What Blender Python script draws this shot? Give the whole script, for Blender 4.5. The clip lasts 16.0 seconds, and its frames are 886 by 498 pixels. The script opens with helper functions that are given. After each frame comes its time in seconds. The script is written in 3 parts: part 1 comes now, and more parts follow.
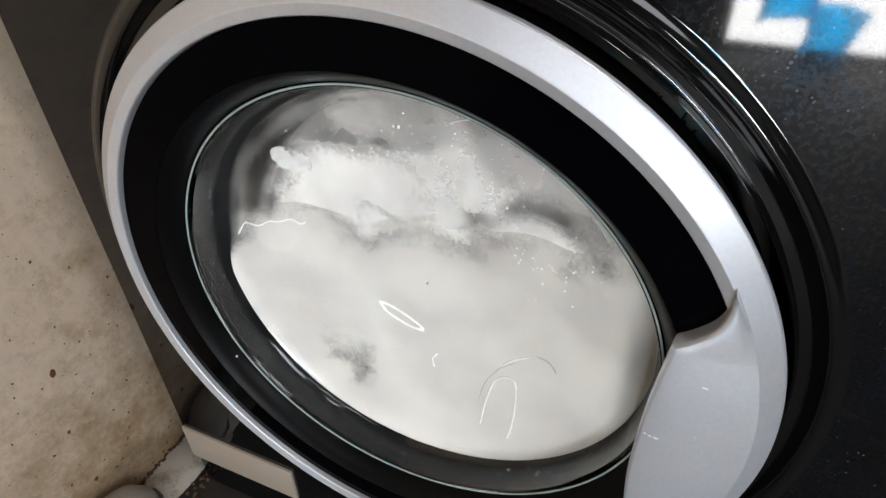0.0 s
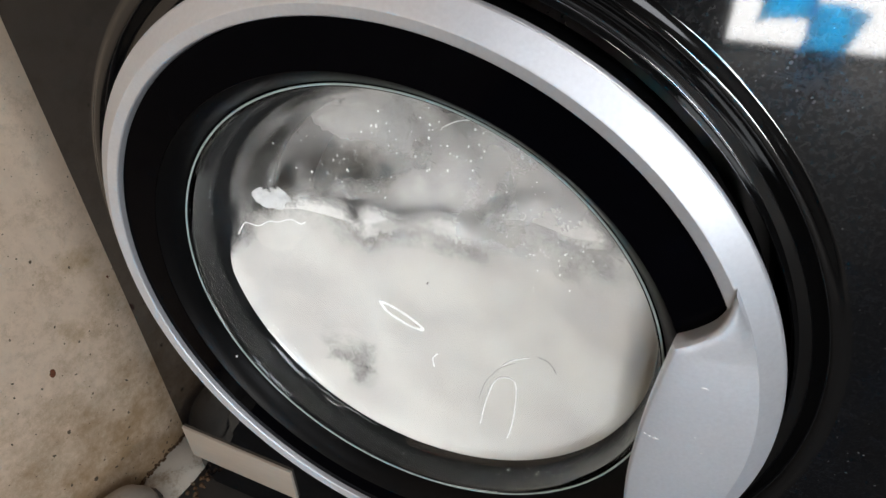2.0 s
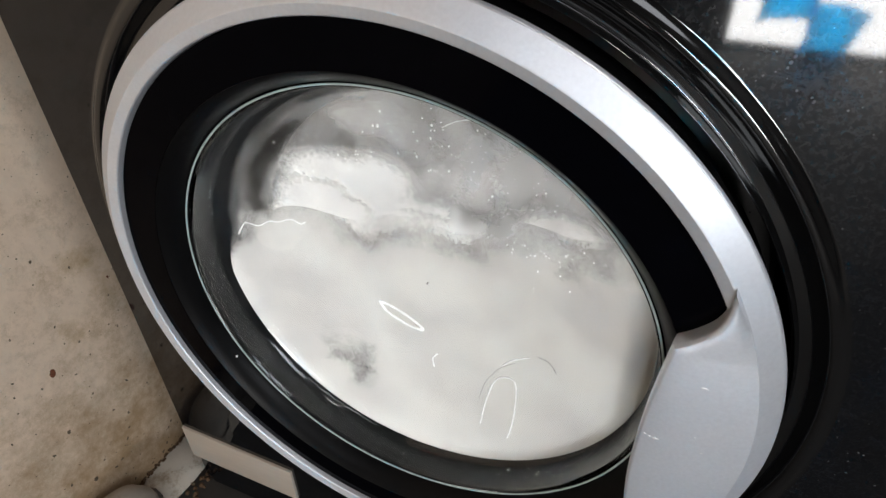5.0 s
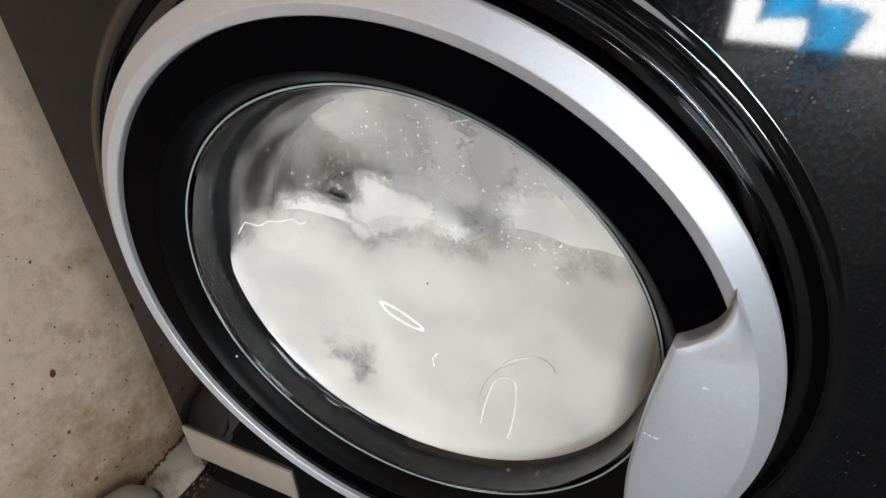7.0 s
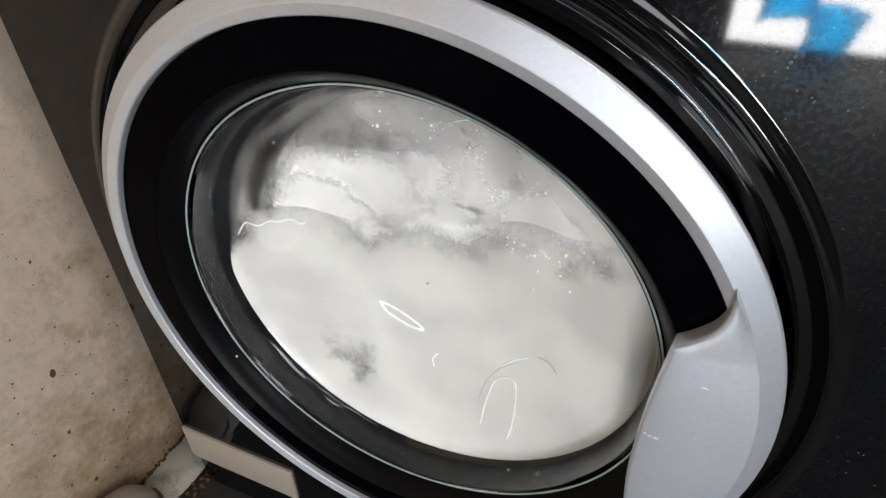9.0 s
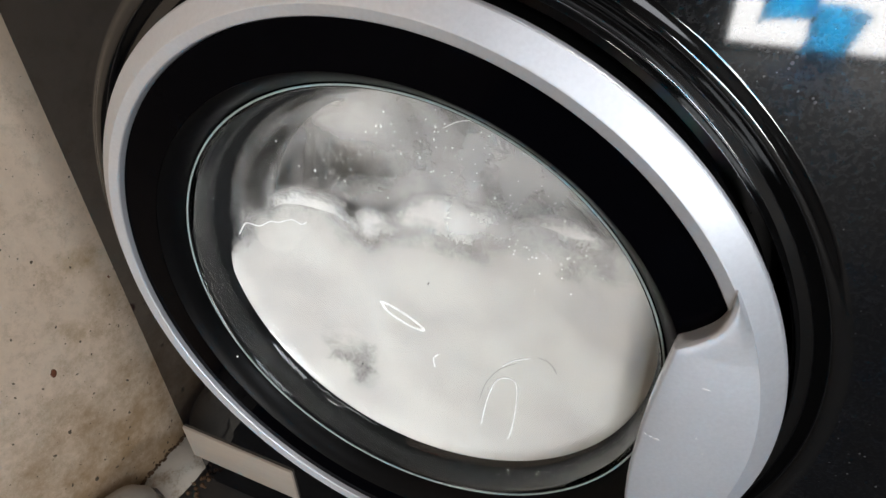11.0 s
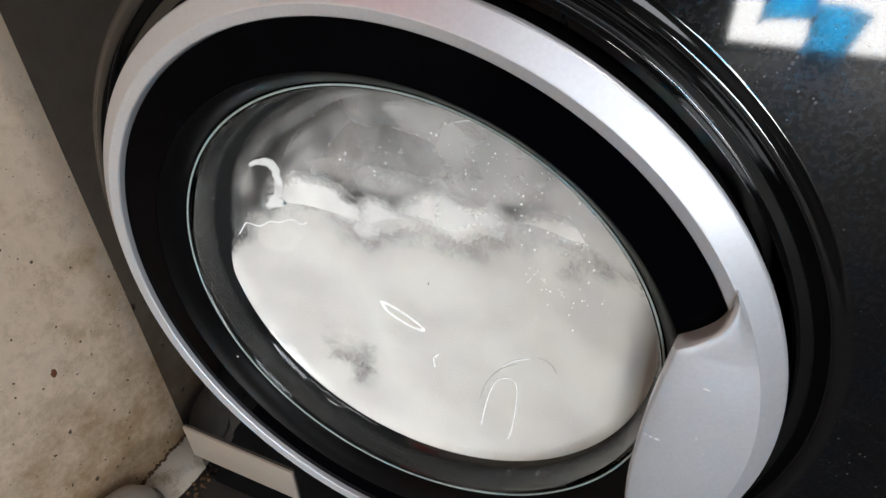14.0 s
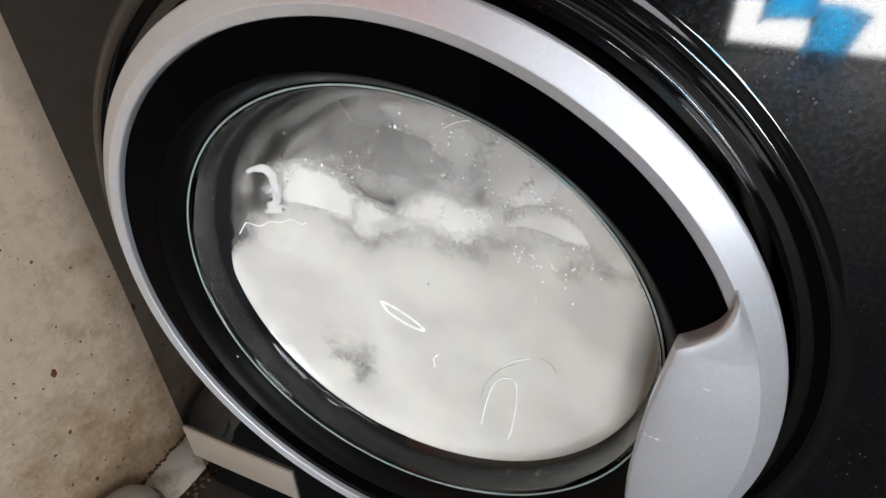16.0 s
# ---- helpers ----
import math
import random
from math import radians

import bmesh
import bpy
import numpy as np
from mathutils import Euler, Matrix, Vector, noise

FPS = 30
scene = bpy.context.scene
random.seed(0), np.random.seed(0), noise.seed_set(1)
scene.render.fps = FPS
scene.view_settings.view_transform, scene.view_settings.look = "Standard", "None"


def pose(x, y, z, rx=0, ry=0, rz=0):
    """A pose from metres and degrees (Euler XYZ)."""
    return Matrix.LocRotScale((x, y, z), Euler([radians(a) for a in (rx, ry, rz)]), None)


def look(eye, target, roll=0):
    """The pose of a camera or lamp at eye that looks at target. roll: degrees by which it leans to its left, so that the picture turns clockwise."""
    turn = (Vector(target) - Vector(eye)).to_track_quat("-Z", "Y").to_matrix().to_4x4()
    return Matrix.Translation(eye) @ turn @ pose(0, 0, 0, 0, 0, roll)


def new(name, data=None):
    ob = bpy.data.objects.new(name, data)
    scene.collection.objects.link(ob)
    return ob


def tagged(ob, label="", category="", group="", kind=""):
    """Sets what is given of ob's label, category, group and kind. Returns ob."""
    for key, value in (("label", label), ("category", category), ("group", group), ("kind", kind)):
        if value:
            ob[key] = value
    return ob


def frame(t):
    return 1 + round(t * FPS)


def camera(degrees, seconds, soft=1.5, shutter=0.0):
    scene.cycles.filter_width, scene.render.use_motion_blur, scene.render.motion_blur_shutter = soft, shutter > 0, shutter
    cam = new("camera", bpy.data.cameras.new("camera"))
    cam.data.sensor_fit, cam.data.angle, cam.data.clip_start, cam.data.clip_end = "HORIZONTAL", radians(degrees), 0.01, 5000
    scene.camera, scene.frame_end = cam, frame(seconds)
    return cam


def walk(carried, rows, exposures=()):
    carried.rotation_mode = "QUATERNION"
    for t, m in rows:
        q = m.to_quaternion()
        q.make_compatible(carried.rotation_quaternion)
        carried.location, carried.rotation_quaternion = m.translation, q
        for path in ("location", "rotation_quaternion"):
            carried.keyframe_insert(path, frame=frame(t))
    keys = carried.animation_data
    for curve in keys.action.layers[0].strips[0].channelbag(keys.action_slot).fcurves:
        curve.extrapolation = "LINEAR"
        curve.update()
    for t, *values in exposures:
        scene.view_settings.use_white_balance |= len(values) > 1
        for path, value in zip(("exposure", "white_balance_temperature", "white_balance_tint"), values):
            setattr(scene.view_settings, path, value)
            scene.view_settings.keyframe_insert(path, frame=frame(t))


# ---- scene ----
cam = camera(71.15, 16.0, soft=1.45)
ZC = 0.413                                     # height of the door's axis over the floor
EYE = (0.1609, -0.2828, 0.7301)
walk(cam, [(0.0, look(EYE, (0.0347, 0, 0.4903), -1.30)),
           (9.0, look(EYE, (0.0347, 0, 0.4903), -1.30)),
           (11.7, look(EYE, (0.0340, 0, 0.4905), -1.30)),
           (16.0, look(EYE, (0.0340, 0, 0.4905), -1.30))], exposures=[(0.0, -0.5), (16.0, -0.5)])

# ---- light ----
world = bpy.data.worlds.new("sky")
scene.world = world
world.use_nodes = True
wn = world.node_tree.nodes
sky = wn.new("ShaderNodeTexSky")
sky.sky_type, sky.sun_disc, sky.sun_elevation, sky.sun_rotation = "NISHITA", False, radians(48), radians(160)
wn["Background"].inputs["Strength"].default_value = 0.12
world.node_tree.links.new(sky.outputs[0], wn["Background"].inputs["Color"])
sun = new("sun", bpy.data.lights.new("sun", "SUN"))
sun.data.energy, sun.data.angle, sun.data.color = 2.5, radians(0.6), (1, 0.95, 0.88)
sun.matrix_world = look((1.5, -5, 5), (0.6, -2.4, 0))
def area(name, centre, target, size, watts, colour):
    lamp = new(name, bpy.data.lights.new(name, "AREA"))
    lamp.data.shape, lamp.data.size, lamp.data.size_y = "RECTANGLE", *size
    lamp.data.energy, lamp.data.color = watts, colour
    lamp.matrix_world = look(centre, target)


area("yard_light", (0.51, -1.93, 0.19), (0.51, 0, 0.19), (0.62, 0.34), 30, (1, 0.99, 0.98))          # the sunlit yard low in the doorway
area("upper_fill_light", (0.95, -1.93, 1.95), (0.95, 0, 1.95), (1.66, 0.66), 13, (0.97, 0.985, 1))           # unseen fill added above the doorway for glare on the silver ring
area("side_fill_light", (1.93, -1.15, 1.40), (0, -1.15, 1.40), (1.1, 1.05), 33, (0.94, 0.97, 1))            # unseen fill added at the side to light the plaster wall
# weak overhead fill, added at a freely chosen spot
area("overhead_fill", (1.25, -0.45, 2.36), (1.25, -0.451, 0), (0.3, 0.3), 7, (1, 0.94, 0.87))


# ---- materials ----
def material(name, colour, rough=0.5, metal=0.0, bump=0.0, scale=60.0, vary=0.12, big=6.0, stain=None, stain_at=0.62, stretch=(1, 1, 1), coat=0.0, rough_vary=0.1, ior=1.5, dust=0.0, spec=0.5, grime=None, splash=None):
    """A surface with grain and a larger variation; stain: a second colour in blotches."""
    m = bpy.data.materials.new(name)
    m.use_nodes = True
    n, l = m.node_tree.nodes, m.node_tree.links
    b = n["Principled BSDF"]
    co = n.new("ShaderNodeTexCoord")
    mp = n.new("ShaderNodeMapping")
    mp.inputs["Scale"].default_value = stretch
    l.new(co.outputs["Object"], mp.inputs[0])
    fine, wide = n.new("ShaderNodeTexNoise"), n.new("ShaderNodeTexNoise")
    for tex, s, d in ((fine, scale, 6), (wide, big, 4)):
        tex.inputs["Scale"].default_value, tex.inputs["Detail"].default_value = s, d
        l.new(mp.outputs[0], tex.inputs["Vector"])
    mix = n.new("ShaderNodeMath")
    mix.operation = "ADD"
    l.new(fine.outputs["Fac"], mix.inputs[0]), l.new(wide.outputs["Fac"], mix.inputs[1])
    ramp = n.new("ShaderNodeValToRGB")
    ramp.color_ramp.elements[0].position, ramp.color_ramp.elements[1].position = 0.3, 0.7
    ramp.color_ramp.elements[0].color = (*[c * (1 - vary) for c in colour], 1)
    ramp.color_ramp.elements[1].color = (*[min(1, c * (1 + vary)) for c in colour], 1)
    half = n.new("ShaderNodeMath")
    half.operation, half.inputs[1].default_value = "MULTIPLY", 0.5
    l.new(mix.outputs[0], half.inputs[0]), l.new(half.outputs[0], ramp.inputs[0])
    out = ramp.outputs[0]
    if stain:
        st = n.new("ShaderNodeTexNoise")
        st.inputs["Scale"].default_value, st.inputs["Detail"].default_value, st.inputs["Roughness"].default_value = big * 2.3, 9, 0.7
        l.new(mp.outputs[0], st.inputs["Vector"])
        sr = n.new("ShaderNodeValToRGB")
        sr.color_ramp.elements[0].position, sr.color_ramp.elements[1].position = stain_at - 0.07, stain_at + 0.1
        l.new(st.outputs["Fac"], sr.inputs[0])
        mc = n.new("ShaderNodeMix")
        mc.data_type = "RGBA"
        mc.inputs["B"].default_value = (*stain, 1)
        l.new(sr.outputs[0], mc.inputs["Factor"]), l.new(out, mc.inputs["A"])
        out = mc.outputs["Result"]
    if grime:                                   # fine dirty pitting
        gn, gr, gm = n.new("ShaderNodeTexNoise"), n.new("ShaderNodeValToRGB"), n.new("ShaderNodeMix")
        gn.inputs["Scale"].default_value, gn.inputs["Detail"].default_value, gn.inputs["Roughness"].default_value = 38, 12, 0.85
        l.new(co.outputs["Object"], gn.inputs["Vector"])
        gr.color_ramp.elements[0].position, gr.color_ramp.elements[1].position = 0.5, 0.74
        gr.color_ramp.elements[1].color = (0.75, 0.75, 0.75, 1)
        l.new(gn.outputs["Fac"], gr.inputs[0])
        gm.data_type = "RGBA"
        gm.inputs["B"].default_value = (*grime, 1)
        l.new(gr.outputs[0], gm.inputs["Factor"]), l.new(out, gm.inputs["A"])
        out = gm.outputs["Result"]
    if splash:                                  # brown splashes, thick near the floor and thinning out above
        xyz, reach, sn, both, sr, sm = (n.new("ShaderNode" + k) for k in ("SeparateXYZ", "MapRange", "TexNoise", "Math", "ValToRGB", "Mix"))
        l.new(co.outputs["Object"], xyz.inputs[0]), l.new(xyz.outputs["Z"], reach.inputs[0])
        reach.inputs["From Min"].default_value, reach.inputs["From Max"].default_value = 0.0, 0.42
        reach.inputs["To Min"].default_value, reach.inputs["To Max"].default_value = 0.30, -0.10
        sn.inputs["Scale"].default_value, sn.inputs["Detail"].default_value, sn.inputs["Roughness"].default_value = 16, 13, 0.78
        l.new(co.outputs["Object"], sn.inputs["Vector"])
        both.operation = "ADD"
        l.new(sn.outputs["Fac"], both.inputs[0]), l.new(reach.outputs[0], both.inputs[1])
        sr.color_ramp.elements[0].position, sr.color_ramp.elements[1].position = 0.54, 0.80
        sr.color_ramp.elements[1].color = (0.8, 0.8, 0.8, 1)
        l.new(both.outputs[0], sr.inputs[0])
        sm.data_type = "RGBA"
        sm.inputs["B"].default_value = (*splash, 1)
        l.new(sr.outputs[0], sm.inputs["Factor"]), l.new(out, sm.inputs["A"])
        out = sm.outputs["Result"]
    l.new(out, b.inputs["Base Color"])
    rr = n.new("ShaderNodeMapRange")
    rr.inputs["To Min"].default_value, rr.inputs["To Max"].default_value = max(0.02, rough - rough_vary), min(1, rough + rough_vary)
    l.new(half.outputs[0], rr.inputs[0]), l.new(rr.outputs[0], b.inputs["Roughness"])
    b.inputs["Metallic"].default_value, b.inputs["Coat Weight"].default_value, b.inputs["IOR"].default_value, b.inputs["Specular IOR Level"].default_value = metal, coat, ior, spec
    if dust:                                    # a dull second gloss where dust and dried splashes lie
        dn = n.new("ShaderNodeTexNoise")
        dn.inputs["Scale"].default_value, dn.inputs["Detail"].default_value, dn.inputs["Roughness"].default_value = 330, 12, 0.82
        l.new(co.outputs["Object"], dn.inputs["Vector"])
        dr = n.new("ShaderNodeMapRange")
        dr.inputs["From Min"].default_value, dr.inputs["From Max"].default_value, dr.inputs["To Max"].default_value = 0.40, 0.66, dust
        l.new(dn.outputs["Fac"], dr.inputs[0])
        side, part_x, lie = n.new("ShaderNodeMapRange"), n.new("ShaderNodeSeparateXYZ"), n.new("ShaderNodeMath")   # less of it on the wall side
        side.inputs["From Min"].default_value, side.inputs["From Max"].default_value, side.inputs["To Min"].default_value = -0.1, 0.2, 0.15
        lie.operation = "MULTIPLY"
        l.new(co.outputs["Object"], part_x.inputs[0]), l.new(part_x.outputs["X"], side.inputs[0])
        l.new(dr.outputs[0], lie.inputs[0]), l.new(side.outputs[0], lie.inputs[1]), l.new(lie.outputs[0], b.inputs["Coat Weight"])
        b.inputs["Coat Roughness"].default_value, b.inputs["Coat IOR"].default_value = 0.32, 1.36
    if bump:
        bp = n.new("ShaderNodeBump")
        bp.inputs["Strength"].default_value, bp.inputs["Distance"].default_value = bump, 0.002
        l.new(fine.outputs["Fac"], bp.inputs["Height"]), l.new(bp.outputs[0], b.inputs["Normal"])
    return m


GLOSS = material("black_gloss_paint", (0.0025, 0.003, 0.004), 0.05, 0, 0.0, 420, 0.4, 22, (0.009, 0.0105, 0.0135), 0.6, rough_vary=0.03, ior=1.58, dust=0.55, spec=0.3)
COLLAR = material("clean_black_gloss", (0.003, 0.003, 0.0032), 0.07, 0, 0.0, 120, 0.3, 9, rough_vary=0.01, ior=1.58, spec=0.7)
BLACK_GLASS = material("black_printed_glass", (0.0012, 0.0012, 0.002), 0.05, 0, 0, 70, 0.2, 5, rough_vary=0.02, ior=1.3, spec=0.04)
BEZEL = material("black_bezel_plastic", (0.003, 0.003, 0.0033), 0.36, 0, 0.05, 150, 0.3, 9, rough_vary=0.06, ior=1.5, spec=0.1)
RIM = material("ground_glass_edge", (0.42, 0.5, 0.49), 0.15, 0, 0, 200, 0.2, 30, rough_vary=0.1)
SILVER = material("silver_painted_plastic", (0.80, 0.82, 0.865), 0.42, 0.7, 0.05, 420, 0.06, 14, rough_vary=0.05)
SCRATCH = material("bare_scratch", (0.85, 0.86, 0.88), 0.4, 0.2)
DUST = material("grey_dust", (0.12, 0.12, 0.125), 0.9, 0, 0.2, 400, 0.3, 60)
PLATE = material("brushed_steel_plate", (0.47, 0.40, 0.33), 0.5, 0.1, 0.12, 260, 0.1, 12, (0.36, 0.3, 0.24), 0.66, stretch=(0.15, 1, 1.6))
RUBBER = material("grey_rubber", (0.009, 0.0095, 0.0105), 0.6, 0, 0.1, 90, 0.2, 12, (0.035, 0.036, 0.038), 0.7, spec=0.12)
STEEL = material("drum_steel", (0.42, 0.41, 0.4), 0.3, 1.0, 0.05, 200, 0.1, 9)
PLASTER = material("dirty_white_plaster", (0.70, 0.55, 0.415), 0.75, 0, 0.35, 70, 0.08, 4, (0.42, 0.29, 0.16), 0.65, grime=(0.28, 0.19, 0.10), splash=(0.27, 0.165, 0.07))
# floor kept this dark so the black door trim mirrors little
FLOOR = material("dark_cement_floor", (0.035, 0.031, 0.028), 0.7, 0, 0.3, 60, 0.25, 5, (0.09, 0.075, 0.06), 0.6)
SKIRTING = material("pale_plaster_fillet", (0.52, 0.47, 0.4), 0.7, 0, 0.3, 60, 0.12, 14, (0.2, 0.13, 0.07), 0.6)
GROUT = material("brown_dirt", (0.09, 0.05, 0.025), 0.9, 0, 0.6, 150, 0.4, 30)
RUST = material("rust_spot", (0.16, 0.05, 0.02), 0.8, 0, 0.4, 300, 0.4, 60)
SPECK = material("dark_speck", (0.1, 0.075, 0.05), 0.9, 0, 0.4, 300, 0.4, 60)
PIPE = material("grey_pipe_plastic", (0.4, 0.36, 0.31), 0.5, 0, 0.2, 90, 0.15, 14, (0.14, 0.1, 0.06), 0.6)
# unlit room out of view: its dimness is put into these two colours
DIM = material("unseen_dark_wall", (0.06, 0.056, 0.053), 0.8, 0, 0.2, 60, 0.08, 3)
CEILING = material("unseen_dark_ceiling", (0.08, 0.077, 0.073), 0.8, 0, 0.1, 60, 0.04, 3)
CLOTH = material("wet_grey_cloth", (0.74, 0.68, 0.61), 0.75, 0, 0.5, 180, 0.12, 14, (0.33, 0.30, 0.27), 0.62)
# near-black colour that stands for the shade in the gap between garments
GAP_DARK = material("dark_gap_fill", (0.07, 0.062, 0.055), 0.7, 0, 0.5, 180, 0.2, 14)
RED = material("red_cloth", (0.95, 0.07, 0.05), 0.8, 0, 0.3, 200, 0.1, 10)
CONCRETE = material("grey_yard_concrete", (0.45, 0.44, 0.42), 0.85, 0, 0.4, 40, 0.12, 3)


def glass_material():
    m = bpy.data.materials.new("clear_glass")
    m.use_nodes = True
    b = m.node_tree.nodes["Principled BSDF"]
    b.inputs["Base Color"].default_value = (0.975, 0.99, 0.985, 1)
    b.inputs["Roughness"].default_value, b.inputs["IOR"].default_value, b.inputs["Transmission Weight"].default_value = 0.0, 1.4, 1
    return m


def foam_material(name, colour, soft, grain, spots=0.0, limit=1.0, ragged=0.5, through_light=0.0, fine=0.45):
    """White suds: whole in the middle of a piece, thinning out to single bubbles at its rim (unit disc in the piece's own x and z)."""
    m = bpy.data.materials.new(name)
    m.use_nodes = True
    n, l = m.node_tree.nodes, m.node_tree.links
    b = n["Principled BSDF"]
    b.inputs["Base Color"].default_value = (*colour, 1)
    b.inputs["Roughness"].default_value = 0.65
    co = n.new("ShaderNodeTexCoord")
    no = n.new("ShaderNodeTexNoise")
    no.inputs["Scale"].default_value, no.inputs["Detail"].default_value = grain, 4
    l.new(co.outputs["Object"], no.inputs["Vector"])
    tint = n.new("ShaderNodeValToRGB")
    tint.color_ramp.elements[0].position, tint.color_ramp.elements[1].position = 0.34, 0.58
    tint.color_ramp.elements[0].color = (*[c * k for c, k in zip(colour, (0.80, 0.79, 0.80))], 1)
    tint.color_ramp.elements[1].color = (*colour, 1)
    l.new(no.outputs["Fac"], tint.inputs[0]), l.new(tint.outputs[0], b.inputs["Base Color"])
    if soft:
        at = n.new("ShaderNodeAttribute")
        at.attribute_name = "body"
        add = n.new("ShaderNodeMath")
        add.operation = "MULTIPLY_ADD"
        add.inputs[1].default_value, add.inputs[2].default_value = ragged, -0.5 * ragged
        l.new(no.outputs["Fac"], add.inputs[0])
        s = n.new("ShaderNodeMath")
        s.operation = "ADD"
        l.new(at.outputs["Fac"], s.inputs[0]), l.new(add.outputs[0], s.inputs[1])
        tiny, froth, whole = n.new("ShaderNodeTexNoise"), n.new("ShaderNodeMath"), n.new("ShaderNodeMath")   # single bubbles break up the rim
        tiny.inputs["Scale"].default_value, tiny.inputs["Detail"].default_value, tiny.inputs["Roughness"].default_value = 330, 3, 0.6
        l.new(co.outputs["Object"], tiny.inputs["Vector"])
        froth.operation, whole.operation = "MULTIPLY_ADD", "ADD"
        froth.inputs[1].default_value, froth.inputs[2].default_value = fine, -0.5 * fine
        l.new(tiny.outputs["Fac"], froth.inputs[0]), l.new(s.outputs[0], whole.inputs[0]), l.new(froth.outputs[0], whole.inputs[1])
        s = whole
        ra = n.new("ShaderNodeMapRange")
        ra.interpolation_type = "SMOOTHSTEP"
        ra.inputs["From Min"].default_value, ra.inputs["From Max"].default_value = 0.02, soft
        ra.inputs["To Max"].default_value = limit
        l.new(s.outputs[0], ra.inputs[0])
        out = ra.outputs[0]
        if spots:
            vo = n.new("ShaderNodeTexVoronoi")
            vo.inputs["Scale"].default_value = spots
            l.new(co.outputs["Object"], vo.inputs["Vector"])
            hole = n.new("ShaderNodeMapRange")
            hole.inputs["From Min"].default_value, hole.inputs["From Max"].default_value = 0.18, 0.3
            hole.inputs["To Min"].default_value = 0.72
            l.new(vo.outputs["Distance"], hole.inputs[0])
            mu = n.new("ShaderNodeMath")
            mu.operation = "MULTIPLY"
            l.new(out, mu.inputs[0]), l.new(hole.outputs[0], mu.inputs[1])
            out = mu.outputs[0]
        if through_light:                       # light soaks through loose suds
            tl, mx, clear, veil = n.new("ShaderNodeBsdfTranslucent"), n.new("ShaderNodeMixShader"), n.new("ShaderNodeBsdfTransparent"), n.new("ShaderNodeMixShader")
            tl.inputs["Color"].default_value = (0.96, 0.96, 0.95, 1)
            mx.inputs[0].default_value = through_light
            l.new(b.outputs[0], mx.inputs[1]), l.new(tl.outputs[0], mx.inputs[2])
            l.new(out, veil.inputs[0]), l.new(clear.outputs[0], veil.inputs[1]), l.new(mx.outputs[0], veil.inputs[2])
            l.new(veil.outputs[0], n["Material Output"].inputs["Surface"])
        else:
            l.new(out, b.inputs["Alpha"])
    bp = n.new("ShaderNodeBump")
    bp.inputs["Strength"].default_value, bp.inputs["Distance"].default_value = 0.25, 0.003
    l.new(no.outputs["Fac"], bp.inputs["Height"]), l.new(bp.outputs[0], b.inputs["Normal"])
    return m


GLASS = glass_material()
SUDS = foam_material("loose_white_suds", (0.88, 0.86, 0.83), 0.55, 16, ragged=0.22, through_light=0.15, fine=0.5)
HAZE = foam_material("wet_glass_haze", (0.8, 0.79, 0.78), 1.0, 12, 0, 0.34, ragged=0.4)
# same white suds, coloured darker to offset the stronger light low on the glass
BED = foam_material("toned_down_suds", (0.59, 0.572, 0.54), 0.8, 14, ragged=0.3)
FILM = foam_material("thin_soap_film", (0.80, 0.765, 0.735), 1.0, 24, 0, 0.56, ragged=0.55)


def glow(name, colour, strength):
    m = bpy.data.materials.new(name)
    m.use_nodes = True
    b = m.node_tree.nodes["Principled BSDF"]
    b.inputs["Base Color"].default_value = b.inputs["Emission Color"].default_value = (*colour, 1)
    b.inputs["Emission Strength"].default_value = strength
    return m


LAMP = glow("lamp_tube_glow", (1, 0.97, 0.92), 14)


# ---- mesh helpers ----
def part(name, bm, mat, parent=None, label="", smooth=True, sharp=38):
    """Links a bmesh as one mesh object, under a thing or a part where parent is given."""
    me = bpy.data.meshes.new(name)
    bmesh.ops.recalc_face_normals(bm, faces=bm.faces)
    bm.to_mesh(me)
    bm.free()
    if smooth:
        me.polygons.foreach_set("use_smooth", [True] * len(me.polygons))
        me.set_sharp_from_angle(angle=radians(sharp))
    me.materials.append(mat)
    ob = new(name, me)
    if parent:
        ob.parent = parent
    return tagged(ob, label)


def empty(name, label, category, group="", at=(0, 0, 0)):
    ob = tagged(new(name), label, category, group)
    ob.location = at
    return ob


def box(bm, lo, hi, bevel=0.0, seg=2):
    r = bmesh.ops.create_cube(bm, size=1)
    for v in r["verts"]:
        v.co = [a + (b - a) * (c + 0.5) for a, b, c in zip(lo, hi, v.co)]
    if bevel:
        es = list({e for v in r["verts"] for e in v.link_edges})
        bmesh.ops.bevel(bm, geom=es, offset=bevel, segments=seg, profile=0.5, affect="EDGES")
    return bm


def lathe(profile, seg=160, closed=False, bm=None, a0=0.0, a1=360.0, zc=ZC):
    """Turns (radius, y) pairs about the door's axis."""
    bm = bm or bmesh.new()
    whole = a1 - a0 >= 359.9
    rings = []
    for r, y in profile:
        ring = []
        for i in range(seg if whole else seg + 1):
            a = radians(a0 + (a1 - a0) * i / seg)
            ring.append(bm.verts.new((r * math.cos(a), y, zc + r * math.sin(a))))
        rings.append(ring)
    pairs = list(zip(rings, rings[1:])) + ([(rings[-1], rings[0])] if closed else [])
    for p, q in pairs:
        n = len(p)
        for i in range(n if whole else n - 1):
            bm.faces.new((p[i], p[(i + 1) % n], q[(i + 1) % n], q[i]))
    return bm


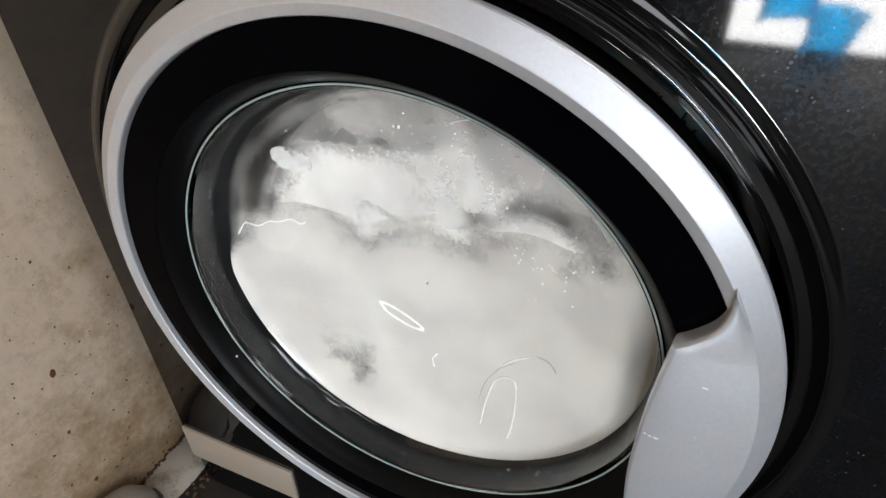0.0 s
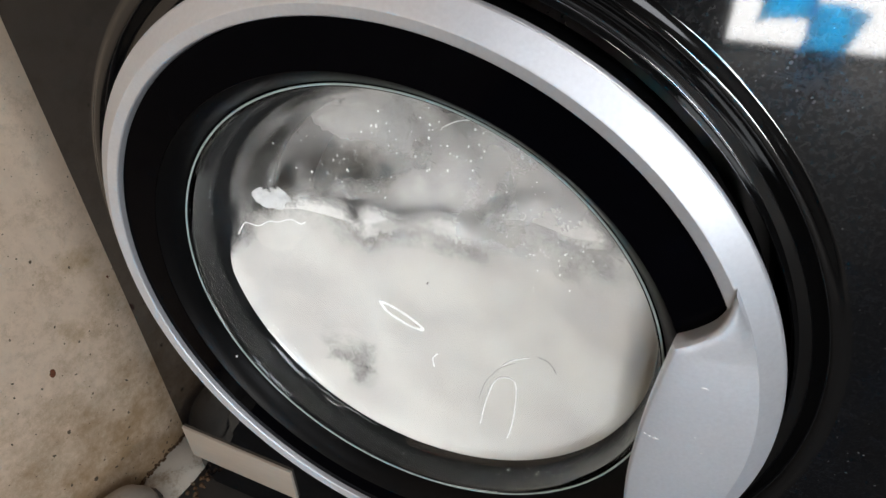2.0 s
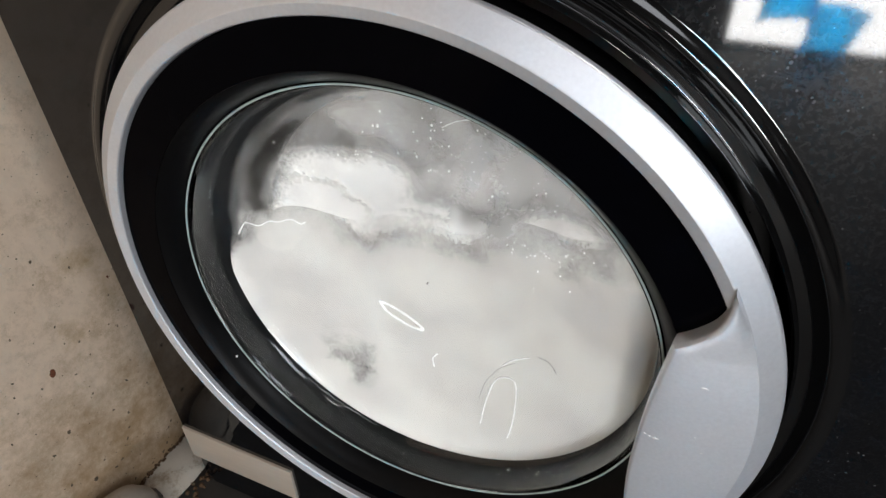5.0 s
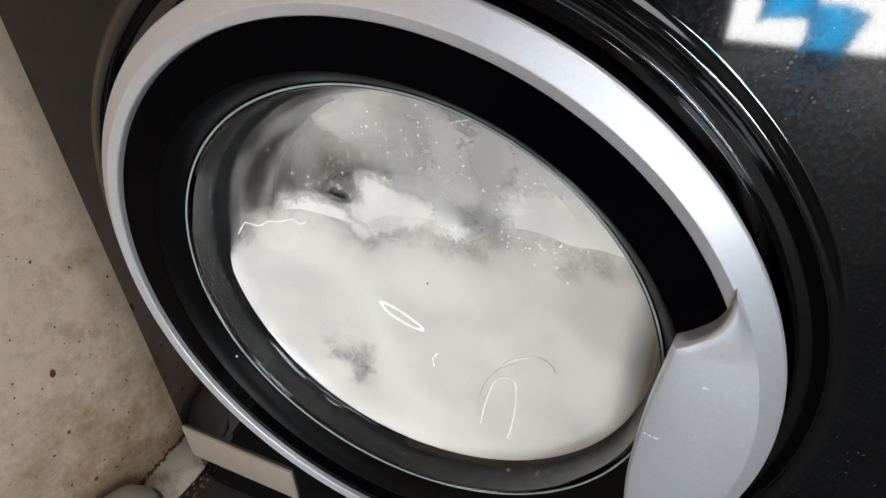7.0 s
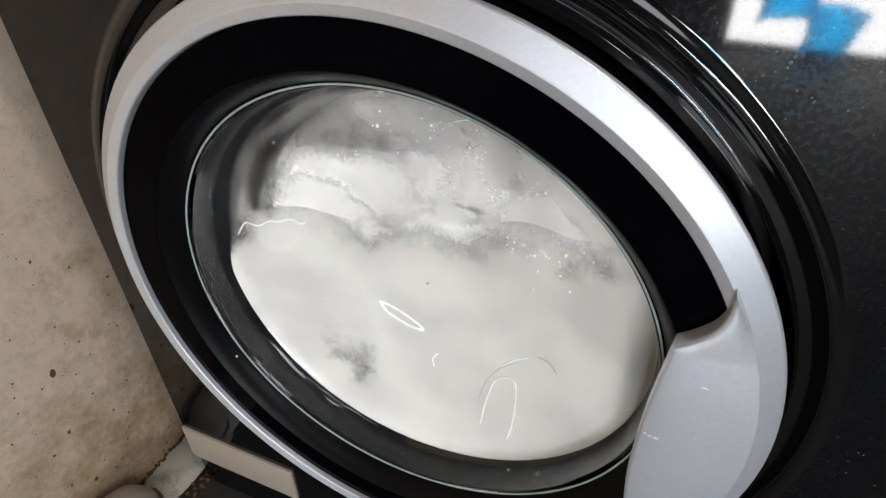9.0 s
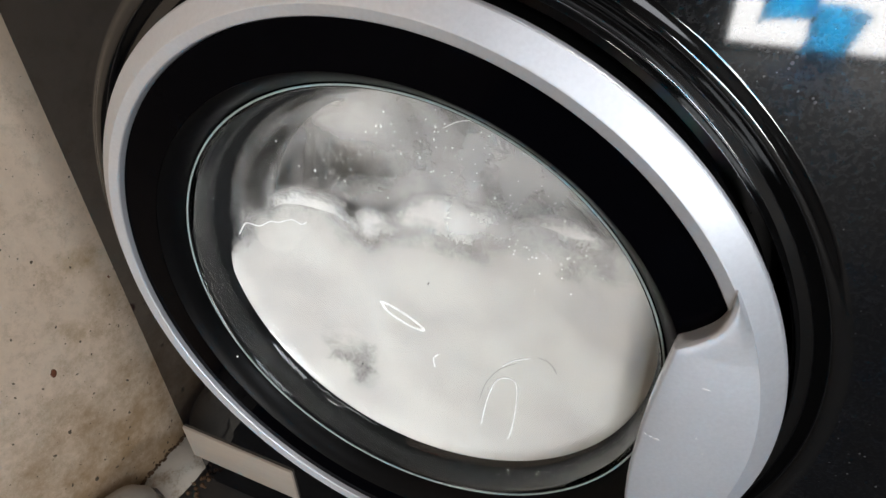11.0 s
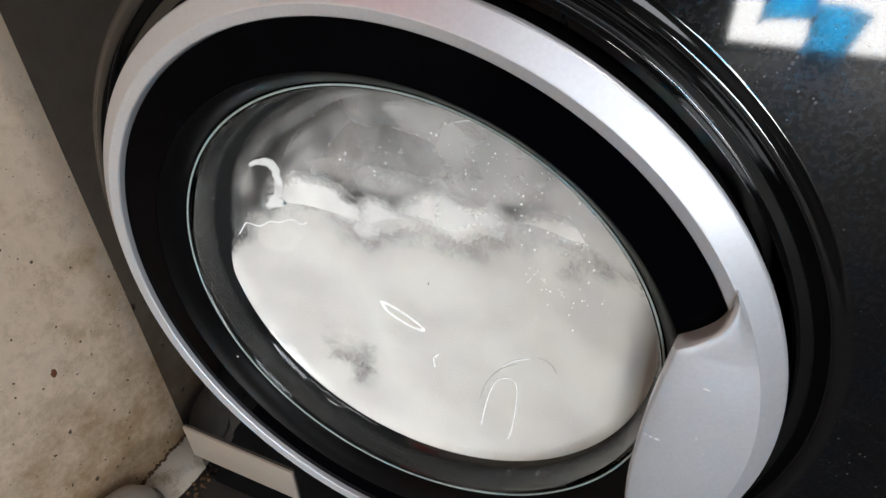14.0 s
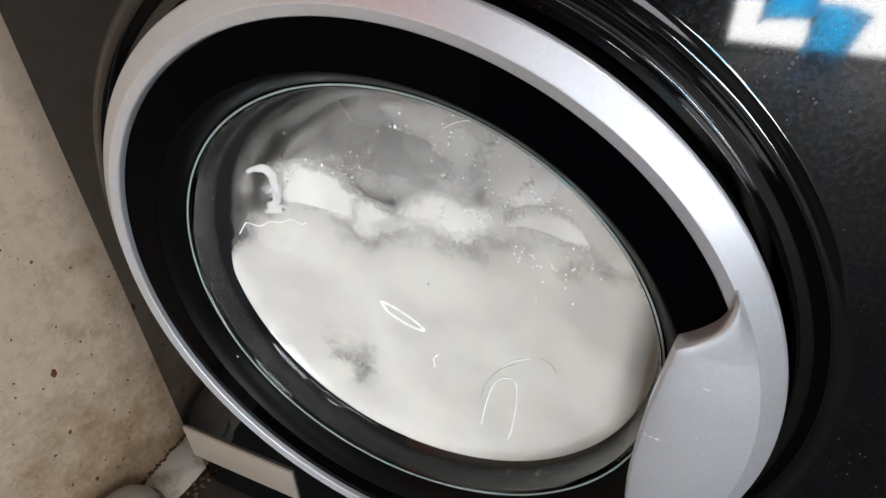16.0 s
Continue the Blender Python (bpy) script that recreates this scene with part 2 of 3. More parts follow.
def slab(points, y0, y1, bevel=0.0):
    """A plate with the outline of (x, z) points, from y0 (front) to y1."""
    bm = bmesh.new()
    f = bm.faces.new([bm.verts.new((x, y0, z)) for x, z in points])
    r = bmesh.ops.extrude_face_region(bm, geom=[f])
    for v in r["geom"]:
        if isinstance(v, bmesh.types.BMVert):
            v.co.y = y1
    if bevel:
        es = [e for e in bm.edges if all(abs(v.co.y - y0) < 1e-6 for v in e.verts)]
        bmesh.ops.bevel(bm, geom=es, offset=bevel, segments=3, profile=0.5, affect="EDGES")
    return bm


def smooth_line(pts, n=6):
    """A soft curve through points (open)."""
    out = []
    for i in range(len(pts) - 1):
        p0, p1, p2, p3 = (Vector(pts[max(0, min(len(pts) - 1, j))]) for j in (i - 1, i, i + 1, i + 2))
        for k in range(n):
            t = k / n
            out.append(0.5 * ((2 * p1) + (p2 - p0) * t + (2 * p0 - 5 * p1 + 4 * p2 - p3) * t * t + (3 * p1 - p0 - 3 * p2 + p3) * t ** 3))
    return out + [Vector(pts[-1])]


def tube(points, radius, mat, name, parent=None, label="", n=10):
    cu = bpy.data.curves.new(name, "CURVE")
    cu.dimensions, cu.bevel_depth, cu.bevel_resolution = "3D", radius, 4
    sp = cu.splines.new("POLY")
    pts = smooth_line(points, n)
    sp.points.add(len(pts) - 1)
    for p, q in zip(sp.points, pts):
        p.co = (*q, 1)
    tmp = bpy.data.objects.new(name, cu)
    me = bpy.data.meshes.new_from_object(tmp)
    bpy.data.objects.remove(tmp)
    me.polygons.foreach_set("use_smooth", [True] * len(me.polygons))
    me.materials.clear()
    me.materials.append(mat)
    ob = new(name, me)
    ob.parent = parent
    return tagged(ob, label)


# ---- the room ----
X0, X1, Y0, Y1, TOP = -0.385, 1.9, -1.9, 0.75, 2.45
WALL = 0.12


def room():
    tagged(part("floor", box(bmesh.new(), (X0 - WALL, Y0 - WALL, -0.1), (X1 + WALL, Y1 + WALL, 0)), FLOOR, smooth=False), "dark cement floor under the washing machine", "floor", kind="structure")
    tagged(part("ceiling", box(bmesh.new(), (X0 - WALL, Y0 - WALL, TOP), (X1 + WALL, Y1 + WALL, TOP + 0.1)), CEILING, smooth=False), "unseen ceiling kept dark for black reflections", "ceiling", kind="structure")
    tagged(part("wall_west", box(bmesh.new(), (X0 - WALL, Y0, 0), (X0, Y1, TOP)), PLASTER, smooth=False), "dirty off-white plaster wall with rust specks", "wall", kind="structure")
    bm = bmesh.new()                            # unseen wall, opened for the added side fill
    box(bm, (X1, Y0, 0), (X1 + WALL, -1.71, TOP))
    box(bm, (X1, -0.59, 0), (X1 + WALL, Y1, TOP))
    box(bm, (X1, -1.71, 0), (X1 + WALL, -0.59, 0.79))
    box(bm, (X1, -1.71, 2.01), (X1 + WALL, -0.59, TOP))
    tagged(part("wall_east", bm, DIM, smooth=False), "unseen dark wall with an opening added for the side fill light", "wall", kind="structure")
    tagged(part("wall_north", box(bmesh.new(), (X0 - WALL, Y1, 0), (X1 + WALL, Y1 + WALL, TOP)), DIM, smooth=False), "unseen wall behind the machine, kept dark", "wall", kind="structure")
    bm = bmesh.new()                            # the wall behind the camera, with a doorway and an opening for the upper fill
    box(bm, (X0 - WALL, Y0 - WALL, 0), (0.10, Y0, TOP))
    box(bm, (0.10, Y0 - WALL, 0), (0.19, Y0, 1.60))
    box(bm, (0.83, Y0 - WALL, 0), (1.80, Y0, 1.60))
    box(bm, (1.80, Y0 - WALL, 0), (X1 + WALL, Y0, TOP))
    box(bm, (0.10, Y0 - WALL, 2.30), (1.80, Y0, TOP))
    box(bm, (0.19, Y0 - WALL, 0), (0.83, Y0, 0.02))
    box(bm, (0.19, Y0 - WALL, 0.45), (0.83, Y0, 1.60))
    tagged(part("wall_south", bm, DIM, smooth=False), "unseen dark wall with a low doorway and an added high opening", "wall", kind="structure")
    tagged(part("ground", box(bmesh.new(), (-400, -800, -0.14), (400, Y0 - WALL, -0.1)), CONCRETE, smooth=False), "sunlit grey concrete yard outside", "ground", kind="structure")


room()


# unseen ring lamp added under the ceiling as an extra light source
def added_ceiling_light():
    lamp = empty("added_ceiling_light", "unseen round ceiling lamp with a glowing ring tube, added for light", "lamp", at=(1.25, -0.45, TOP))
    bm = bmesh.new()
    bmesh.ops.create_cone(bm, cap_ends=True, segments=48, radius1=0.2, radius2=0.19, depth=0.03)
    for v in bm.verts:
        v.co.z -= 0.016
    part("base", bm, CEILING, lamp)
    bm = bmesh.new()
    for i in range(64):
        a = 2 * math.pi * i / 64
        for j in range(10):
            b = 2 * math.pi * j / 10
            bm.verts.new(((0.15 + 0.014 * math.cos(b)) * math.cos(a), (0.15 + 0.014 * math.cos(b)) * math.sin(a), -0.05 + 0.014 * math.sin(b)))
    bm.verts.ensure_lookup_table()
    for i in range(64):
        for j in range(10):
            bm.faces.new([bm.verts[k] for k in (i * 10 + j, i * 10 + (j + 1) % 10, (i + 1) % 64 * 10 + (j + 1) % 10, (i + 1) % 64 * 10 + j)])
    part("tube", bm, LAMP, lamp, "glowing ring tube")


added_ceiling_light()


# ---- the washing machine ----
def washing_machine():
    wm = empty("washing_machine", "black front-loading washing machine with a silver door ring", "washing machine")
    # front panel: square sheet with a round hole
    bm = bmesh.new()
    n = 160
    inner, outer, back = [], [], []
    for i in range(n):
        a = 2 * math.pi * i / n
        c, s = math.cos(a), math.sin(a)
        inner.append(bm.verts.new((0.274 * c, 0, ZC + 0.274 * s)))
        k = min((0.300 if c < 0 else 0.326) / max(abs(c), 1e-6), ((0.842 - ZC) if s > 0 else (ZC - 0.084)) / max(abs(s), 1e-6))
        outer.append(bm.verts.new((k * c, 0, ZC + k * s)))
        back.append(bm.verts.new((k * c + (0.004 if c > 0 else -0.002) * (abs(k * c) > 0.299), 0.005, ZC + k * s)))
    for i in range(n):
        j = (i + 1) % n
        bm.faces.new((inner[i], inner[j], outer[j], outer[i]))
        bm.faces.new((outer[i], outer[j], back[j], back[i]))
    part("front_panel", bm, GLOSS, wm)
    for x in (-0.302, 0.322):
        part("side_panel", box(bmesh.new(), (x, 0.0055, 0.02), (x + 0.008, 0.6, 0.842)), GLOSS, wm, smooth=False)
    part("top_panel", box(bmesh.new(), (-0.3, -0.002, 0.844), (0.33, 0.6, 0.868), 0.006), GLOSS, wm)
    part("back_panel", box(bmesh.new(), (-0.291, 0.592, 0.03), (0.321, 0.6, 0.84)), GLOSS, wm, smooth=False)
    part("kick_panel", box(bmesh.new(), (-0.292, 0.004, 0.02), (0.321, 0.02, 0.083)), GLOSS, wm, smooth=False)
    for x in (-0.25, 0.28):
        for y in (0.06, 0.54):
            bm = bmesh.new()
            bmesh.ops.create_cone(bm, cap_ends=True, segments=20, radius1=0.024, radius2=0.018, depth=0.02, matrix=Matrix.Translation((x, y, 0.01)))
            part("foot", bm, RUBBER, wm)
    part("metal_strip", slab([(-0.2995, 0.0815), (-0.1515, 0.0795), (-0.1505, 0.133), (-0.2995, 0.1357)], -0.003, 0.0005, 0.0006), PLATE, wm, "bare brushed metal strip")
    # stepped round collar pressed into the front
    def ease(u):
        u = max(0.0, min(1.0, u))
        return u * u * (3 - 2 * u)
    prof = [(0.2470, 0.03), (0.2472, 0.012)]
    for k in range(72):                         # a narrow rolled lip, a broad hollow and a low outer swell
        r = 0.2474 + (0.2742 - 0.2474) * k / 71
        prof.append((r, 0.0042 - 0.0050 * math.exp(-((r - 0.2490) / 0.0011) ** 2) - 0.0066 * ease((r - 0.2560) / 0.0105) + 0.0022 * ease((r - 0.2675) / 0.0066)))
    part("collar", lathe(prof, 360), COLLAR, wm)
    # the door
    door = part("door", lathe([(0.2236, -0.0180), (0.2234, -0.0234), (0.1958, -0.0236), (0.1956, 0.004), (0.2236, 0.006)], 200, True), BLACK_GLASS, wm, "black printed glass door trim")
    part("inner_bezel", lathe([(0.1956, -0.0232), (0.1950, -0.0230), (0.1845, -0.0085), (0.1842, -0.0062), (0.1836, -0.0058), (0.1838, 0.006), (0.1954, 0.005)], 200, True), BEZEL, door, "glossy black inner bezel")
    ring = [(0.2420, -0.0165), (0.2451, -0.0176), (0.2453, -0.0184), (0.2449, -0.0204), (0.2441, -0.0214), (0.2322, -0.0293), (0.2314, -0.0296), (0.2254, -0.0276), (0.2247, -0.0268), (0.2241, -0.0195), (0.2241, -0.0165)]
    part("ring_seat", lathe([(0.2241, -0.0164), (0.2405, -0.0164), (0.2400, 0.012), (0.2241, 0.012)], 120, True), COLLAR, door, "black plastic door frame")
    part("silver_ring", lathe(ring, 220, True), SILVER, door, "satin silver ring", sharp=9)
    part("glass_bowl", lathe(bowl_profile(), 160), GLASS, door, "clear glass bowl").visible_shadow = False
    handle(door)
    bm = bmesh.new()
    bmesh.ops.create_icosphere(bm, subdivisions=2, radius=0.0009, matrix=Matrix.Translation((-0.1491, -0.0236, ZC - 0.0744)))
    part("paint_fleck", bm, SCRATCH, door, "tiny white fleck")
    bm = bmesh.new()
    rnd = random.Random(21)
    for _ in range(170):
        a, r = radians(rnd.uniform(-20, 85)), rnd.uniform(0.275, 0.36)
        x, z = r * math.cos(a), r * math.sin(a)
        if x < 0.325:
            y = 0.0
            k = rnd.choice((0.0003, 0.0003, 0.0004, 0.0006))
            bmesh.ops.create_icosphere(bm, subdivisions=1, radius=1, matrix=Matrix.Translation((x, y, ZC + z)) @ Matrix.Diagonal((k, 0.0002, k, 1)))
    for x, z, k in ((0.1926, 0.2198, 0.0008), (0.1935, 0.2225, 0.0007), (0.1920, 0.2175, 0.0006), (0.1981, 0.2085, 0.0005), (0.2057, 0.2047, 0.0007)):
        bmesh.ops.create_icosphere(bm, subdivisions=2, radius=1, matrix=Matrix.Translation((x, -0.0005, ZC + z)) @ Matrix.Diagonal((k, 0.0004, k * 1.2, 1)))
    tagged(part("dust_fleck", bm, DUST, wm, "dried drops and dust"), kind="stuff")
    part("gasket", lathe(smooth_profile([(0.1868, 0.003), (0.1866, 0.020), (0.1855, 0.0300), (0.1800, 0.0400), (0.1700, 0.0510), (0.1590, 0.0600), (0.1545, 0.0640), (0.1540, 0.0670), (0.1600, 0.0720), (0.1800, 0.0770), (0.1960, 0.083)], 4), 140), RUBBER, wm, "dark grey rubber door seal")
    part("rim_trim", lathe([(0.1822 + 0.0007 * math.cos(k * math.pi / 4), -0.0068 + 0.0007 * math.sin(k * math.pi / 4)) for k in range(8)], 200, True), RIM, door, "pale greenish glass edge")
    part("outer_tub", lathe([(0.248, 0.03), (0.262, 0.05), (0.262, 0.46), (0.0, 0.46)], 64), RUBBER, wm)
    drum = part("drum", lathe([(0.198, 0.083), (0.205, 0.078), (0.236, 0.092), (0.240, 0.10), (0.240, 0.40), (0.21, 0.415), (0.001, 0.40)], 96, zc=0), STEEL, wm, "bright steel drum")
    drum.location = (0, 0, ZC)
    for k in range(3):
        bm = bmesh.new()
        box(bm, (-0.022, 0.11, 0.19), (0.022, 0.39, 0.238), 0.014, 3)
        for v in bm.verts:
            v.co = Matrix.Rotation(radians(120 * k), 3, "Y") @ v.co
        part("lifter", bm, STEEL, drum)
    return wm, drum


def smooth_profile(prof, n):
    return [tuple(p)[:2] for p in smooth_line([(r, y, 0) for r, y in prof], n)]


BOWL = [(0.1792, -0.0032), (0.1786, 0.008), (0.1768, 0.0165), (0.1715, 0.0225), (0.16, 0.0272), (0.125, 0.035), (0.08, 0.0415), (0.04, 0.0445), (0.0005, 0.0455)]


def bowl_profile():
    front = smooth_profile(BOWL, 4)
    back = [(r + 0.0045 * min(1, max(0, (r - 0.1) / 0.07)), y + 0.005 * min(1, max(0, (y + 0.01) / 0.07))) for r, y in reversed(front)]
    rim = [(0.1835, -0.0050), (0.1820, -0.0062), (0.1803, -0.0055)]
    return front + back + rim + [front[0]]


BOWL_BACK = [(r + 0.0045 * min(1, max(0, (r - 0.1) / 0.07)), y + 0.005 * min(1, max(0, (y + 0.01) / 0.07))) for r, y in smooth_profile(BOWL, 4)]


def bowl_back(r):
    """y of the bowl's drum side at radius r."""
    for (r0, y0), (r1, y1) in zip(BOWL_BACK, BOWL_BACK[1:]):
        if r1 <= r <= r0:
            return y0 + (y1 - y0) * (r0 - r) / (r0 - r1)
    return BOWL_BACK[0][1] if r > BOWL_BACK[0][0] else BOWL_BACK[-1][1]


def handle(door):
    """A grip plate across the ring at its opening side, with a scooped top and bottom."""
    left = [(0.1783, 0.0797), (0.1759, 0.0554), (0.1733, 0.0198), (0.1730, -0.0150), (0.1733, -0.0350), (0.1755, -0.0620), (0.1783, -0.0797)]
    top = [(0.1783, 0.0797), (0.1865, 0.0867), (0.1945, 0.0968), (0.1978, 0.1085), (0.1980, 0.1220)]
    edge = [tuple(p)[:2] for p in smooth_line([(x, z, 0) for x, z in reversed(top)], 6)][:-1] + [tuple(p)[:2] for p in smooth_line([(x, z, 0) for x, z in left], 6)]
    edge += [tuple(p)[:2] for p in smooth_line([(x, -z, 0) for x, z in top], 6)][1:]
    bm = bmesh.new()
    rows = []
    for x0, z in edge:
        x1 = math.sqrt(max(0.2328 ** 2 - z * z, x0 * x0 + 1e-8))
        row = [(x0 + 0.0012, -0.0215), (x0 + 0.0002, -0.0325), (x0 + 0.0004, -0.0345), (x0 + 0.0013, -0.0357), (x0 + 0.0026, -0.0361)]
        for k in (0.2, 0.4, 0.6, 0.8, 1.0):
            row.append((x0 + 0.0026 + (x1 - x0 - 0.0026) * k, -0.0361 + 0.0042 * k ** 3))
        row.append((x1 + 0.0004, -0.024))
        rows.append([bm.verts.new((min(x, x1 + 0.0004), y, ZC + z)) for x, y in row])
    for p, q in zip(rows, rows[1:]):
        for i in range(len(p) - 1):
            bm.faces.new((p[i], p[i + 1], q[i + 1], q[i]))
    grip = part("handle", bm, SILVER, door, "silver plastic grip with bare scratches")
    for x, z, w, h in ((0.1991, 0.0577, 0.0022, 0.0006), (0.1835, 0.0066, 0.0018, 0.0009), (0.1770, 0.0084, 0.0008, 0.0005), (0.1800, 0.0072, 0.0007, 0.0006), (0.2089, 0.0053, 0.0009, 0.0005), (0.2032, 0.0172, 0.0005, 0.0005)):
        bm = bmesh.new()
        bmesh.ops.create_icosphere(bm, subdivisions=2, radius=1)
        for v in bm.verts:
            k = 1 + 0.5 * noise.noise(v.co * 2 + Vector((x * 900, 0, z * 900)))
            v.co = Vector((x + v.co.x * w * k, -0.0361 + 0.0042 * max(0, (x - 0.178) / 0.05) ** 3 + v.co.y * 0.0003, ZC + z + v.co.z * h * k))
        part("scratch", bm, SCRATCH, door, "bare bright scratch")
    return grip


machine, drum = washing_machine()


# ---- round the machine ----
def wall_marks():
    """Specks, a rust spot and stains on the wall beside the machine."""
    rnd = random.Random(7)
    big = [(-0.0536, -0.1677, 0.0042, RUST), (-0.0205, -0.045, 0.0018, SPECK), (-0.0156, -0.1578, 0.0016, SPECK), (-0.0943, -0.1605, 0.0014, SPECK), (0.0426, -0.1129, 0.0018, RUST),
           (-0.0723, -0.3332, 0.0034, SPECK), (-0.0699, -0.2461, 0.0026, SPECK), (0.01, -0.075, 0.0014, SPECK)]
    for y, z, r, mat in big:
        bm = bmesh.new()
        bmesh.ops.create_icosphere(bm, subdivisions=3, radius=1)
        for v in bm.verts:
            k = 1 + 0.5 * noise.noise(v.co * 1.6 + Vector((y * 500, z * 300, 0)))
            v.co = Vector((X0 + v.co.x * 0.0008, y + v.co.y * r * 0.7 * k, ZC + z + v.co.z * r * k))
        part("spot", bm, mat, bpy.data.objects["wall_west"])
    bm = bmesh.new()
    for _ in range(620):
        y, h = rnd.uniform(-0.3, 0.09), rnd.random() ** 1.5 * 0.75
        r = rnd.choice((0.0003, 0.0004, 0.0004, 0.0005, 0.0006, 0.0010)) * (1.3 if h < 0.2 else 1)
        m = Matrix.Translation((X0, y, h)) @ Matrix.Rotation(rnd.uniform(0, 3), 4, "X") @ Matrix.Diagonal((0.0004, r, r * rnd.uniform(1, 2.2), 1))
        bmesh.ops.create_icosphere(bm, subdivisions=1, radius=1, matrix=m)
    tagged(part("wall_specks", bm, SPECK), "scattered dark dirt specks on the wall", "dirt", kind="stuff")


wall_marks()


def wall_foot():
    """The pale fillet at the wall's foot, the dirt in its joint, a drain pipe bend and crumbs."""
    bm = bmesh.new()
    pts = [(X0 + 0.002, 0.004), (X0 + 0.055, 0.004), (X0 + 0.05, 0.008), (X0 + 0.002, 0.010)]
    ends = []
    for y in np.linspace(-0.5, 0.6, 56):
        w = 0.006 * noise.noise((y * 30, 1.3, 0))
        ends.append([bm.verts.new((x + (w if i in (1, 2) else 0), y, z)) for i, (x, z) in enumerate(pts)])
    for p, q in zip(ends, ends[1:]):
        for i in range(4):
            bm.faces.new((p[i], p[(i + 1) % 4], q[(i + 1) % 4], q[i]))
    tagged(part("baseboard", bm, SKIRTING), "pale worn cement fillet along the wall foot", "baseboard", kind="structure")
    bm = bmesh.new()
    rnd = random.Random(3)
    for i in range(150):
        y = -0.2 + 0.4 * i / 150
        r = rnd.uniform(0.0012, 0.0032)
        bmesh.ops.create_icosphere(bm, subdivisions=1, radius=r, matrix=Matrix.Translation((X0 + 0.001 + rnd.uniform(0, 0.0025), y, 0.011 + rnd.uniform(-0.002, 0.003))))
    for i in range(60):
        bmesh.ops.create_icosphere(bm, subdivisions=1, radius=rnd.uniform(0.001, 0.004), matrix=Matrix.Translation((rnd.uniform(-0.335, -0.305), rnd.uniform(-0.05, 0.05), 0.003)))
    tagged(part("dirt_crumbs", bm, GROUT), "brown dirt crumbs in the wall joint", "dirt", kind="stuff")
    pipe = empty("drain_pipe", "grey plastic drain pipe bend on the floor by the wall", "pipe", at=(-0.352, -0.075, 0))
    tube([(0.0, 0.012, 0.0), (0.0, 0.010, 0.030), (0.0, -0.010, 0.048), (0.0, -0.06, 0.05), (0.0, -0.2, 0.05)], 0.025, PIPE, "bend", pipe)
    tube([(0.0, 0.0125, 0.0), (0.0, 0.012, 0.022)], 0.029, PIPE, "socket", pipe)


wall_foot()


# ---- in the doorway behind ----
def translucent(name, colour):
    m = bpy.data.materials.new(name)
    m.use_nodes = True
    n, l = m.node_tree.nodes, m.node_tree.links
    t, d, mx = n.new("ShaderNodeBsdfTranslucent"), n.new("ShaderNodeBsdfDiffuse"), n.new("ShaderNodeMixShader")
    no, ra = n.new("ShaderNodeTexNoise"), n.new("ShaderNodeValToRGB")
    no.inputs["Scale"].default_value = 9
    ra.color_ramp.elements[0].color, ra.color_ramp.elements[1].color = (*[c * 0.75 for c in colour], 1), (*colour, 1)
    l.new(no.outputs["Fac"], ra.inputs[0])
    for b in (t, d):
        l.new(ra.outputs[0], b.inputs[0])
    mx.inputs[0].default_value = 0.03
    l.new(t.outputs[0], mx.inputs[1]), l.new(d.outputs[0], mx.inputs[2]), l.new(mx.outputs[0], n["Material Output"].inputs[0])
    return m


BLUE = translucent("backlit_blue_plastic", (0.015, 0.69, 1.0))


def blue_bag():
    """A crumpled sheet of thin blue plastic that hangs in the doorway's light: two full folds with a gathered neck between."""
    bm = bmesh.new()
    for a, b, c, d in (((0.268, 0.42), (0.43, 0.42), (0.425, 0.122), (0.272, 0.096)), ((0.412, 0.165), (0.565, 0.155), (0.535, 0.022), (0.402, 0.012))):
        n = 20
        grid = []
        for j in range(n + 1):
            row = []
            for i in range(n + 1):
                u, v = i / n, j / n
                x = (a[0] * (1 - u) + b[0] * u) * (1 - v) + (d[0] * (1 - u) + c[0] * u) * v
                z = (a[1] * (1 - u) + b[1] * u) * (1 - v) + (d[1] * (1 - u) + c[1] * u) * v
                wob = 0.010 * noise.noise((x * 22, z * 22, 1.7))
                row.append(bm.verts.new((x + wob, -1.87 + 0.05 * noise.noise((x * 14, z * 9, 0.3)) - 0.04 * math.sin(math.pi * u), z + wob * (0 if j in (0,) else 1))))
            grid.append(row)
        for j in range(n):
            for i in range(n):
                bm.faces.new((grid[j][i], grid[j][i + 1], grid[j + 1][i + 1], grid[j + 1][i]))
    bag = part("plastic_sheet", bm, BLUE)
    mod = bag.modifiers.new("thick", "SOLIDIFY")
    mod.thickness = 0.002
    tagged(bag, "crumpled translucent blue plastic sheet in the bright doorway", "plastic sheet")


blue_bag()


# ---- suds and washing in the drum ----
def level(x):
    """Height of the resting suds, over the axis, along the glass."""
    return 0.034 + 0.165 * x + 0.25 * x * x + 0.005 * math.sin(x * 34) - 5 * max(0, -x - 0.1) ** 2


HOLLOW = (-0.0777, -0.1071, 0.046, 0.034)         # a gap in the suds: centre, half width, half height


